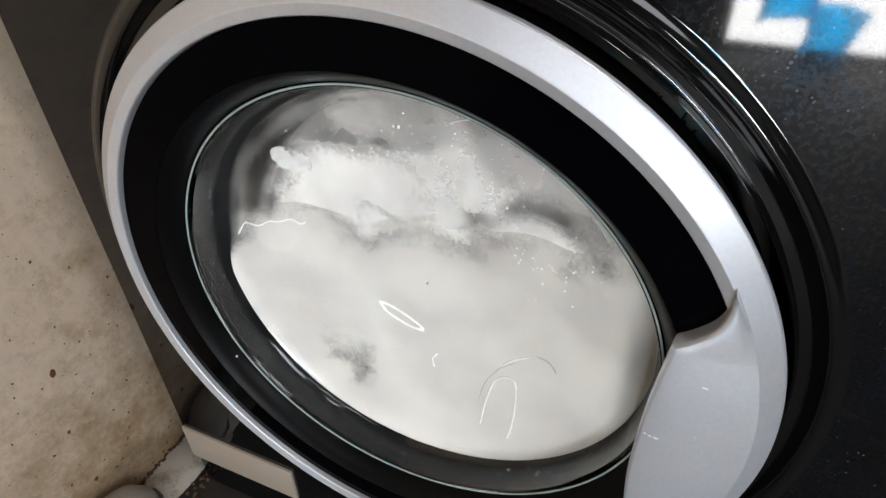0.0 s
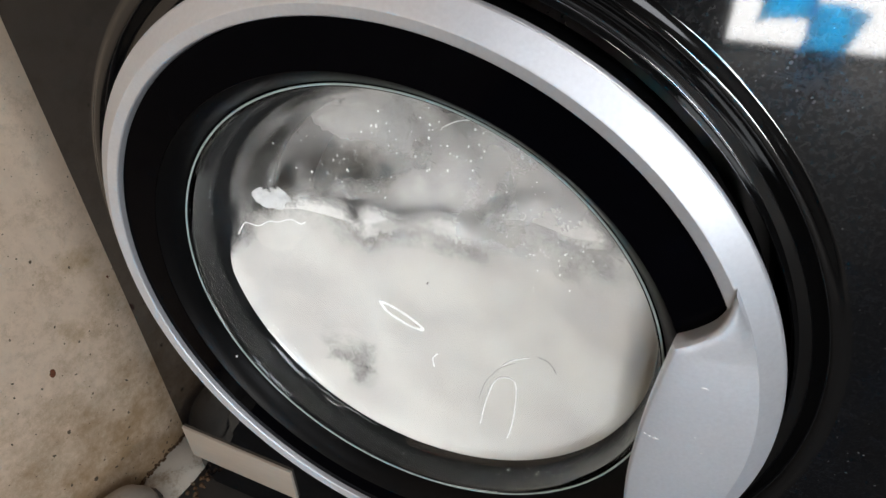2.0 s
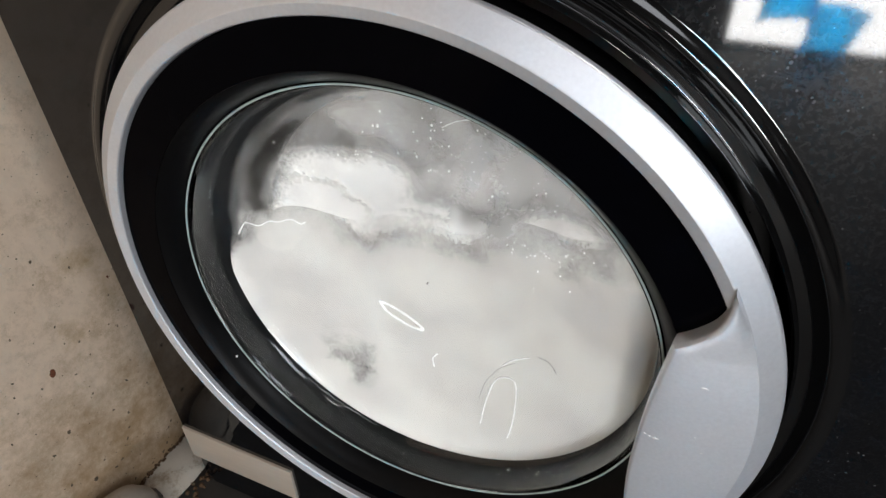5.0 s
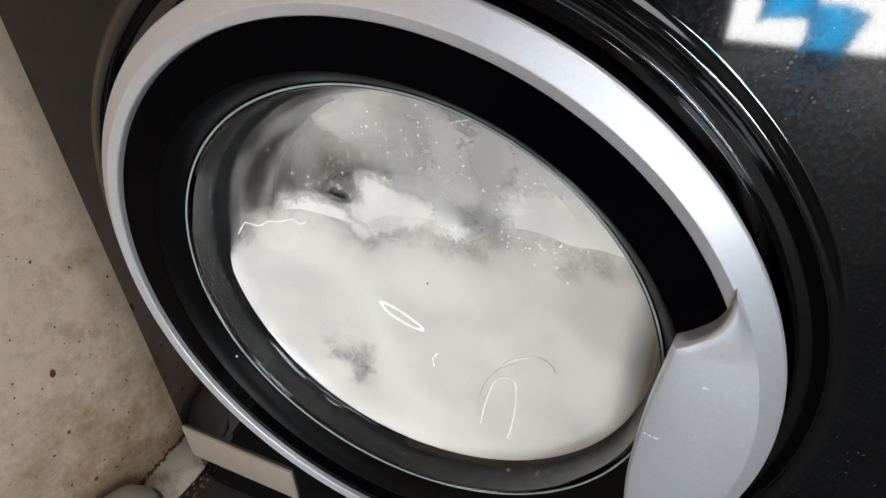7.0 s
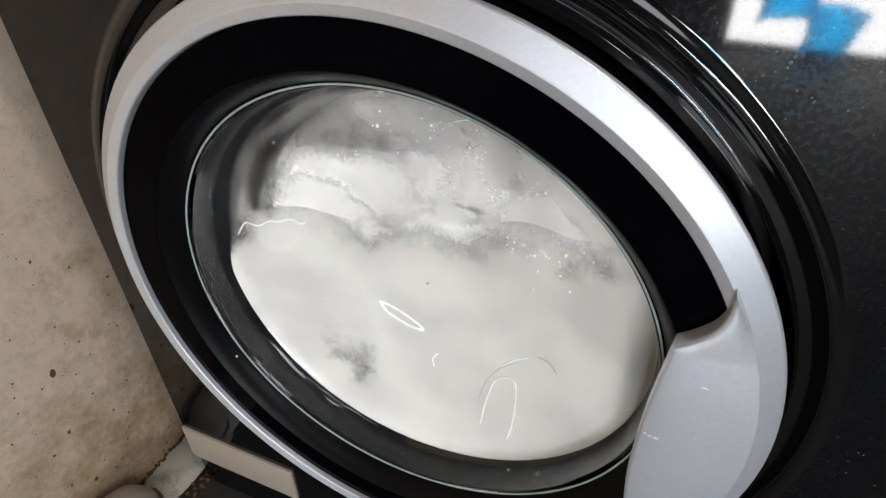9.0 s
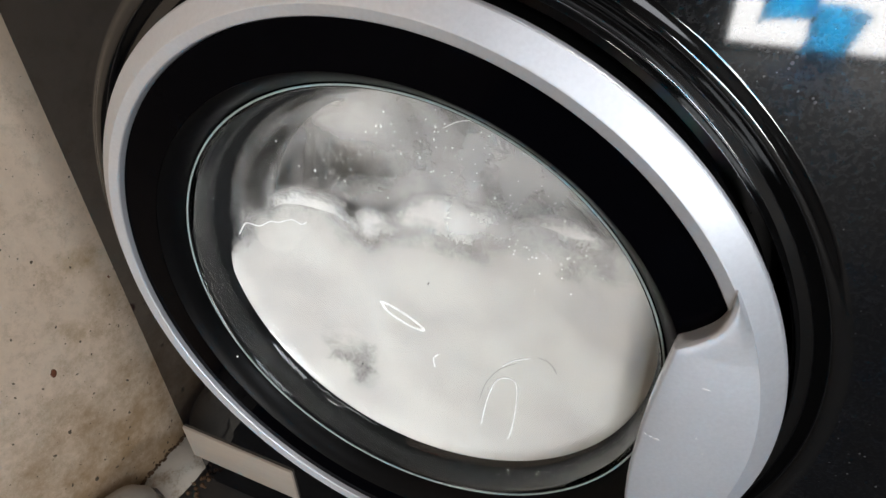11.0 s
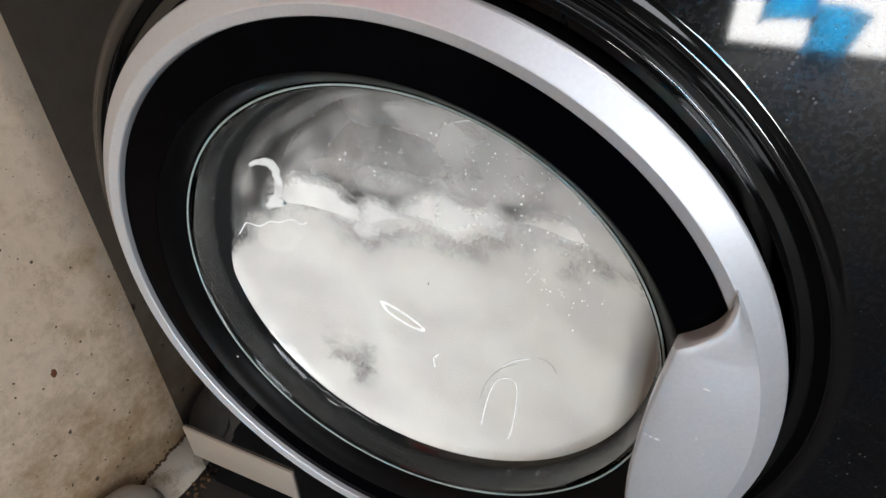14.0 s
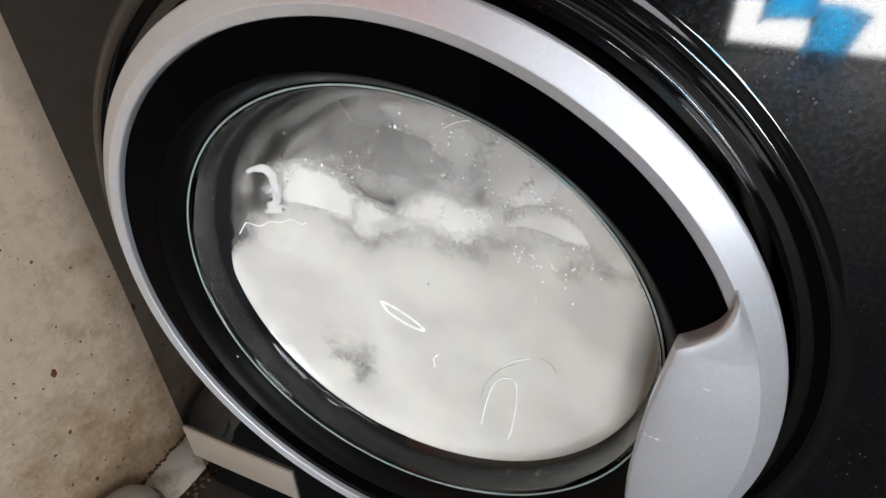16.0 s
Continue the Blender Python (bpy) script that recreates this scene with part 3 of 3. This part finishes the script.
def foam_bed():
    """Suds pressed on the glass; along their upper edge they lean back a little and dissolve into bubbles."""
    bm = bmesh.new()
    lay = bm.verts.layers.float.new("body")
    nx, nz = 130, 150
    grid = []
    for j in range(nz + 1):
        row = []
        for i in range(nx + 1):
            x, v = -0.18 + 0.36 * i / nx, j / nz
            top = level(x) + 0.018 * noise.noise((x * 13, 0.4, 7.7)) + 0.008 * noise.noise((x * 34, 2.4, 7.7))
            z = -0.18 + (top + 0.225) * v
            over = max(0, z - top + 0.012)
            y = bowl_back(min(0.178, math.hypot(x, z))) + 0.0015 + 3.0 * over ** 1.7 + 0.05 * over * noise.noise((x * 22, z * 22, 3.1))
            rough = 0.017 * noise.noise((x * 20, z * 20, 1.1)) + 0.010 * noise.noise((x * 60, z * 60, 4.1))
            body = max(-0.4, min(1.0, (top + 0.036 + rough - z) / 0.045))
            hx, hz, hw, hh = HOLLOW
            d = math.hypot((x - hx) / hw, (z - hz) / hh) + 0.75 * noise.noise((x * 38, z * 38, 9.1)) + 0.3 * noise.noise((x * 95, z * 95, 2.1))
            body = min(body, 0.42 + 0.48 * max(0, d - 0.15))
            r = math.hypot(x, z)
            if r > 0.1790:
                x, z = x * 0.1790 / r, z * 0.1790 / r
                y = max(y, bowl_back(0.1790) + 0.0015)
            vert = bm.verts.new((x, y, ZC + z))
            vert[lay] = body if j < nz else -0.5
            row.append(vert)
        grid.append(row)
    for j in range(nz):
        for i in range(nx):
            bm.faces.new((grid[j][i], grid[j][i + 1], grid[j + 1][i + 1], grid[j + 1][i]))
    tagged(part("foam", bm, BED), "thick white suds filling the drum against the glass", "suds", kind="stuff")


foam_bed()


def mound(cx, cz, rx, rz, depth, seed, label, lift=0.0110):
    """Suds pressed against the bowl: the front lies on the glass, the back bulges into the drum, the rim thins out."""
    bm = bmesh.new()
    lay = bm.verts.layers.float.new("body")
    n, m = 26, 64
    for back in (0, 1):
        rings = []
        for j in range(n + 1):
            d = max(0.01, j / n) * (1.1 if back else 1.25)
            ring = []
            for i in range(m):
                a = 2 * math.pi * i / m
                x, z = cx + rx * d * math.cos(a), cz + rz * d * math.sin(a)
                r = math.hypot(x, z)
                if r > 0.172:
                    x, z, r = x * 0.172 / r, z * 0.172 / r, 0.172
                y = bowl_back(r) + lift + (depth * max(0, 1 - (j / n) ** 2) + 0.001 if back else 0)
                v = bm.verts.new((x, y, z))
                out = noise.noise((math.cos(a) * 1.6 + seed, math.sin(a) * 1.6, seed)) * 0.30 + noise.noise((x * 42, z * 42, seed)) * 0.12
                v[lay] = (1.05 - d + out) * 1.35 if j < n or back else -0.3
                ring.append(v)
            rings.append(ring)
        for p, q in zip(rings, rings[1:]):
            for i in range(m):
                bm.faces.new((p[i], p[(i + 1) % m], q[(i + 1) % m], q[i]))
    ob = tagged(part("foam_mound", bm, SUDS), label, "suds", "suds mounds")
    ob.location = (0, 0, ZC)
    return ob


right_heap = mound(0.1300, 0.0680, 0.088, 0.104, 0.014, 2.3, "large white mound of suds rising against the glass")
left_heap = mound(-0.0625, 0.0399, 0.088, 0.066, 0.014, 5.1, "rounded white mound of suds rolling over the washing", 0.0125)
mid_heap = mound(0.0157, 0.0761, 0.066, 0.050, 0.014, 8.4, "small tumbling mound of white suds", 0.0145)
crests = [mound(x, z, rx, rz, 0.012, sd, "low bobbing crest of white suds on the washing", 0.0080 + 0.0001 * sd) for x, z, rx, rz, sd in
          ((-0.1019, 0.0287, 0.046, 0.036, 1.9), (-0.0357, 0.0247, 0.056, 0.040, 6.6), (0.0331, 0.0330, 0.056, 0.040, 9.3), (0.0955, 0.0487, 0.052, 0.040, 12.7))]
low_puff = mound(-0.0623, -0.0735, 0.036, 0.032, 0.012, 3.7, "small mound of suds before a dark hollow", 0.008)


def cloth_roll(a0, a1, r0, r1, y0, y1, mat, label, seed):
    """A wet garment packed along the drum's inside between two angles, with folds."""
    bm = bmesh.new()
    n, m = 60, 40
    rows = []
    for i in range(n + 1):
        u = i / n
        a = radians(a0 + (a1 - a0) * u)
        row = []
        for j in range(m):
            b = 2 * math.pi * j / m
            thick = math.sin(math.pi * min(1, max(0.0, u))) ** 0.4
            f = 1 + 0.30 * noise.noise((u * 4 + seed, math.cos(b) * 1.2, math.sin(b) * 1.2)) + 0.08 * noise.noise((u * 11 + seed, math.cos(b) * 4, math.sin(b) * 4 + seed))
            r = (r0 + r1) / 2 + (r1 - r0) / 2 * math.cos(b) * thick * f
            y = (y0 + y1) / 2 + (y1 - y0) / 2 * math.sin(b) * thick * f
            row.append(bm.verts.new((r * math.cos(a), y, r * math.sin(a))))
        rows.append(row)
    for p, q in zip(rows, rows[1:]):
        for j in range(m):
            bm.faces.new((p[j], p[(j + 1) % m], q[(j + 1) % m], q[j]))
    ob = tagged(part("garment", bm, mat), label, "laundry", "washing in the drum")
    ob.location = (0, 0, ZC)
    return ob


# the third roll is the dark gap between the two pale garments
garments = [cloth_roll(-20, 150, 0.05, 0.225, 0.12, 0.30, CLOTH, "wet grey-beige garment tumbling in the drum", 1.0),
            cloth_roll(205, 330, 0.05, 0.22, 0.13, 0.30, CLOTH, "wet pale grey garment tumbling in the drum", 4.0),
            cloth_roll(140, 215, 0.08, 0.21, 0.19, 0.33, GAP_DARK, "dark cloth-shaped roll standing in for the shaded gap between paler washing", 7.0)]


def on_glass(x, z, lift=0.0015):
    return (x, bowl_back(math.hypot(x, z)) + lift, z)


def soap_film(lift, mat, shift, label):
    """A thin veil of soap behind the glass, touching it at its rim."""
    bm = bmesh.new()
    lay = bm.verts.layers.float.new("body")
    rings = []
    for j in range(40):
        r = 0.003 + 0.168 * j / 39
        ring = []
        for i in range(97):
            a = radians(-10 + 200 * i / 96)
            x, z = r * math.cos(a), r * math.sin(a)
            v = bm.verts.new(on_glass(x, z, min(lift, 0.0022 + 0.36 * max(0, 0.165 - r))))
            s = noise.noise((x * 9, z * 22, 2.2 + shift)) + 0.6 * noise.noise((x * 60, z * 14, 5.2 + shift))
            fade = min(1, i / 30, (96 - i) / 10, r / 0.05)
            deg = math.degrees(a)
            veil = 0.80 - 0.36 * max(0, min(1, (deg - 60) / 50)) + 0.55 * s
            rim = max(0, min(1, (math.hypot(x - 0.024, z - 0.022) - 0.138) / 0.018))   # clearer outside the drum's opening
            # reflections streaking the bowl's side, drawn as pale arcs in the veil
            glint_arc = noise.noise((a * 1.3, r * 120, shift)) + 0.5 * noise.noise((a * 3, r * 300, 3 + shift))
            veil = veil * (1 - rim) + (0.20 + 0.55 * glint_arc) * rim
            fade = min(fade, max(0, (z - level(x) + 0.004) / 0.022))
            v[lay] = veil * fade - 0.3 * (1 - fade)
            ring.append(v)
        rings.append(ring)
    for p, q in zip(rings, rings[1:]):
        for i in range(96):
            bm.faces.new((p[i], p[i + 1], q[i + 1], q[i]))
    ob = tagged(part("soap_film", bm, mat), label, "soap film", kind="stuff")
    ob.location = (0, 0, ZC)
    return ob


def bubbles_on_glass():
    """Loose bubbles on the glass."""
    bm = bmesh.new()
    rnd = random.Random(11)
    for k in range(150):
        c = rnd.choice(((0.10, 0.05), (0.02, 0.12), (0.07, 0.115), (-0.05, 0.10)))
        x, z = c[0] + rnd.gauss(0, 0.022), c[1] + rnd.gauss(0, 0.016)
        if math.hypot(x, z) < 0.158:
            r = rnd.uniform(0.0003, 0.0007) * (1.5 if rnd.random() < 0.1 else 1)
            y = bowl_back(math.hypot(x, z))
            bmesh.ops.create_icosphere(bm, subdivisions=2, radius=1, matrix=Matrix.Translation((x, y + 0.001, z)) @ Matrix.Diagonal((r, 0.0006, r * rnd.uniform(0.9, 1.5), 1)))
    bub = tagged(part("bubbles", bm, BUBBLE), "loose soap bubbles clinging to the glass", "bubbles", kind="stuff")
    bub.location = (0, 0, ZC)
    return bub


SPLASH = foam_material("thin_suds_splash", (0.8, 0.8, 0.79), 0, 120)
SPLASH.node_tree.nodes["Principled BSDF"].inputs["Alpha"].default_value = 0.6
BUBBLE = foam_material("bubble_skin", (0.98, 0.98, 0.97), 0, 200)
film = soap_film(0.0200, FILM, 0.0, "thin streaky veil of soap behind the glass, with painted reflection arcs")
haze = soap_film(0.0005, HAZE, 4.0, "faint wet haze on the glass, with painted reflection arcs")
bubbles = bubbles_on_glass()


def suds_patch(points, width, label, holes=()):
    """A flat splash of suds stuck to the glass, along points (x, z) from the axis."""
    bm = bmesh.new()
    line = smooth_line([(x, z, 0) for x, z in points], 8)
    sides = ([], [])
    for k, p in enumerate(line):
        q = line[min(k + 1, len(line) - 1)] - line[max(k - 1, 0)]
        across = Vector((-q.y, q.x, 0)).normalized()
        end = math.sqrt(max(0.05, 1 - (2 * k / (len(line) - 1) - 1) ** 6))
        for side, sign in zip(sides, (1, -1)):
            w = width * end * (1 + 0.75 * noise.noise((k * 0.31, sign * 3.3, points[0][0] * 90)))
            e = p + across * w * sign
            side.append((e.x, e.y))
    front, back = ([[bm.verts.new((x, bowl_back(min(0.18, math.hypot(x, z))) + d, z)) for x, z in side] for side in sides] for d in (0.0004, 0.0016))
    for k in range(len(line) - 1):
        for p in (front, back):
            bm.faces.new((p[0][k], p[0][k + 1], p[1][k + 1], p[1][k]))
        for m in (0, 1):
            bm.faces.new((front[m][k], front[m][k + 1], back[m][k + 1], back[m][k]))
    ob = tagged(part("suds_splash", bm, SPLASH), label, "suds", "suds splashes")
    ob.location = (0, 0, ZC)
    return ob


splash_a = suds_patch([(-0.1102, 0.1050), (-0.1076, 0.0983), (-0.1001, 0.0922), (-0.0914, 0.0954), (-0.0866, 0.0970)], 0.0078, "butterfly-shaped white splash of suds on the glass")
splash_b = suds_patch([(-0.1368, 0.0857), (-0.1264, 0.0906), (-0.1179, 0.0868), (-0.1177, 0.0738), (-0.1209, 0.0606), (-0.1288, 0.0547), (-0.1173, 0.0533), (-0.1341, 0.0476)], 0.0033, "hook-shaped white splash of suds on the glass")


def thread(points, radius, mat, name, label, category):
    pts = [(x, bowl_back(min(0.18, math.hypot(x, z))) + 0.0010, ZC + z) for x, z in points]
    return tagged(tube(pts, radius, mat, name, None, "", 6), label, category)


def soap_line(points, radius, label):
    pts = [(x, bowl_back(min(0.18, math.hypot(x, z))) + 0.0012, ZC + z) for x, z in points]
    return tagged(tube(pts, radius, BUBBLE, "soap_line", None, "", 6), label, "soap mark", "dried soap marks")


soap_line([(-0.1644, 0.0152), (-0.1567, 0.0267), (-0.1523, 0.0268), (-0.1448, 0.0253), (-0.1347, 0.0312), (-0.1270, 0.0315), (-0.1152, 0.0359), (-0.1076, 0.0327), (-0.1027, 0.0351)], 0.0005, "wavy white soap line dried on the glass")
HAIR = material("dark_hair", (0.05, 0.045, 0.04), 0.6)
thread([(0.0517, -0.1348), (0.0541, -0.1100), (0.0586, -0.0890), (0.0638, -0.0786), (0.0734, -0.0742), (0.0789, -0.0802), (0.0805, -0.1020), (0.0797, -0.1251), (0.0774, -0.1382)], 0.0006, BUBBLE, "soap_glint_trace", "pale arched soap trace dried on the glass", "soap mark")
thread([(0.0650, -0.0648), (0.0740, -0.0541), (0.0875, -0.0447)], 0.0006, BUBBLE, "soap_glint_trace", "short pale soap trace dried on the glass", "soap mark")
thread([(0.0047, -0.0908), (0.0032, -0.0822), (0.0079, -0.0753)], 0.0007, BUBBLE, "soap_glint_trace", "tick-shaped pale soap trace on the glass", "soap mark")
thread([(0.0209, 0.1436), (0.0301, 0.1498), (0.0385, 0.1532), (0.0443, 0.1538)], 0.0004, BUBBLE, "soap_glint_trace", "fine pale scratch line on the glass", "soap mark")
# bright ring-shaped reflection on the bowl, built as a closed white thread
thread([(-0.0452, -0.0342), (-0.0341, -0.0372), (-0.0180, -0.0446), (-0.0058, -0.0535), (-0.0151, -0.0542), (-0.0295, -0.0494), (-0.0397, -0.0433), (-0.0452, -0.0342)], 0.0010, BUBBLE, "soap_glint_trace", "narrow closed white loop standing in for a reflection on the glass", "soap mark")
thread([(0.0481, -0.1080), (0.0520, -0.0891), (0.0628, -0.0689), (0.0766, -0.0559)], 0.00015, HAIR, "hair", "fine dark hair stuck to the glass", "hair")
thread([(0.0941, -0.0407), (0.1035, -0.0416), (0.1099, -0.0498)], 0.00015, HAIR, "hair", "short fine dark hair stuck to the glass", "hair")


def red_towel():
    """An unseen red cloth, added above the machine; it only tints the silver ring."""
    bm = bmesh.new()
    n = 24
    g = [[bm.verts.new((-0.45 + 0.9 * i / n, 0.025 * math.sin(i * 1.1) + 0.012 * noise.noise((i * 0.4, j * 0.4, 0)), -0.4 + 0.65 * j / n)) for i in range(n + 1)] for j in range(n + 1)]
    for j in range(n):
        for i in range(n):
            bm.faces.new((g[j][i], g[j][i + 1], g[j + 1][i + 1], g[j + 1][i]))
    ob = part("towel", bm, RED)
    mod = ob.modifiers.new("thick", "SOLIDIFY")
    mod.thickness = 0.004
    return tagged(ob, "unseen red cloth added by the wall to tint the silver ring", "towel")


towel = red_towel()
# support line added out of view for the red cloth
tagged(tube([(X0 + 0.045, Y0 + 0.01, 1.701), (X0 + 0.045, -0.5, 1.701), (X0 + 0.045, Y1 - 0.01, 1.701)], 0.002, PIPE, "cloth_support_line"), "thin unseen line added to hold the red cloth", "clothes line")


# ---- what moves ----
def heap_rows(states, side, swing, seed):
    """Rows for a mound that comes up against the glass (1) and sinks back into the drum (0)."""
    rnd = random.Random(seed)
    rows = []
    for t, k in states:
        away = 1 - k
        rows.append((t, pose(side * away, max(0, 0.07 * away), ZC - 0.08 * away, 0, rnd.uniform(-swing, swing) * (1 if k < 0.9 else 0.35), 0)))
    return rows


def motions():
    walk(drum, [(t, pose(0, 0, ZC, 0, 300 * t, 0)) for t in np.arange(0, 16.01, 0.2)])
    for g in garments:                          # one turn a second; it slips by half a turn and back
        rows = []
        for t in np.arange(0, 16.01, 0.1):
            slip = 180 * max(0, min(1, (t - 4.2) / 2.4)) - 180 * max(0, min(1, (t - 9.1) / 2.4))
            rows.append((t, pose(0, 0, ZC, 0, 360 * t + slip + GAP, 0)))
        walk(g, rows)
    walk(right_heap, heap_rows([(0, 0.25), (0.25, 0.1), (0.5, 0.85), (0.75, 0.2), (1, 0.15), (1.2, 1), (1.5, 0.1), (2, 0.2), (2.5, 0.95), (2.8, 0.2), (3, 0.1), (3.5, 0.05), (4, 0.15), (4.6, 0.9), (5.1, 0.2), (5.7, 0.9), (6.2, 0.2),
          (6.5, 0.2), (7, 1), (7.2, 0.3), (7.5, 0.1), (7.7, 0.7), (8, 0.1), (8.3, 0.95), (8.5, 0.15), (9, 0.9), (9.5, 0.1), (10, 0.9), (10.5, 0.2), (11, 0.2), (11.5, 1.1), (11.8, 0.3), (12, 0.1), (12.5, 0.05),
          (12.8, 0.8), (13, 0.15), (13.5, 1.1), (13.75, 0.1), (14, 0.35), (14.5, 0.1), (15, 0.5), (15.5, 0.4), (15.75, 0.2), (16, 0.9)], -0.02, 7, 1))
    walk(left_heap, heap_rows([(0, 1), (0.25, 0.3), (0.5, 0.45), (0.6, 0.95), (1, 0.4), (1.3, 1.1), (1.5, 0.3), (2, 0.45), (2.5, 0.75), (3, 0.45), (3.5, 0.4), (4, 0.75), (4.5, 0.3), (5, 1), (5.5, 0.3), (6, 0.5), (6.5, 1.0), (7, 0.5),
          (7.1, 0.9), (7.5, 0.45), (7.7, 1.05), (8, 0.35), (8.5, 0.55), (9, 1), (9.5, 0.3), (10, 0.5), (10.5, 1), (11, 0.4), (11.5, 0.6), (12, 0.6), (12.5, 0.1), (13, 0.8), (13.5, 0.75), (14, 0.4), (14.5, 0.4), (15, 0.6), (15.5, 1.15), (16, 0.35)], 0.02, 9, 2))
    walk(mid_heap, heap_rows([(0, 1), (0.3, 0.7), (0.5, 0.4), (0.6, 1), (1, 0.3), (1.5, 0.6), (2, 0.6), (2.5, 0.3), (3, 1), (3.5, 0.75), (4, 0.6), (4.6, 0.2), (5.2, 0.9), (5.8, 0.3), (6.5, 0.75), (7, 0.3), (7.5, 0.45), (8, 0.7), (8.5, 0.7), (9, 1),
          (9.6, 0.3), (10.2, 0.9), (10.8, 0.3), (11.5, 0.5), (12, 0.55), (12.5, 0.7), (13, 0.9), (13.5, 0.2), (14, 0.5), (14.5, 0.8), (15, 0.3), (15.5, 1), (16, 0.4)], 0.03, 16, 3))
    rnd = random.Random(5)
    walk(low_puff, [(t, pose(0, 0, ZC, 0, rnd.uniform(-9, 9), 0)) for t in np.arange(0, 16.01, 0.25)])
    for c in crests:
        walk(c, [(t, pose(rnd.uniform(-0.008, 0.008), 0.003, ZC + rnd.uniform(-0.022, 0.018), 0, rnd.uniform(-7, 7), 0)) for t in np.arange(0, 16.01, 0.25)])
    rows = [(t, pose(0, 0, ZC, 0, rnd.uniform(-13, 13), 0)) for t in np.arange(0, 16.01, 0.5)]
    walk(film, rows)
    walk(haze, [(t, pose(0, 0, ZC, 0, rnd.uniform(-8, 8), 0)) for t in np.arange(0, 16.01, 0.5)])
    walk(bubbles, [(t, m @ pose(0, 0, 0, 0, rnd.uniform(-12, 12), 0)) for t, m in rows])
    walk(splash_a, [(t, pose(0, 0.05 if a < -35 else 0, ZC, 0, a, 0)) for t, a in ((0, 0), (0.3, -4), (0.6, -50), (1.2, -50), (1.5, -16), (1.8, -20), (2.2, -19), (2.6, -50), (3.2, -40), (3.5, -16), (3.9, -24), (4.5, -60), (16, -60))])
    walk(splash_b, [(t, pose(0, 0.05 if a < -35 else 0, ZC, 0, a, 0)) for t, a in ((0, -60), (10.6, -60), (11.3, -10), (12.0, -12), (12.6, -45), (13.3, -40), (13.6, 0), (14.5, 0), (15.0, -8), (15.5, -10), (16, -3))])
    walk(towel, [(t, pose(X0 + 0.045, y, 1.45, 0, 0, 90)) for t, y in ((0, 0.25), (13.0, 0.25), (14.4, -0.75), (16, -0.78))])


GAP = 40
motions()
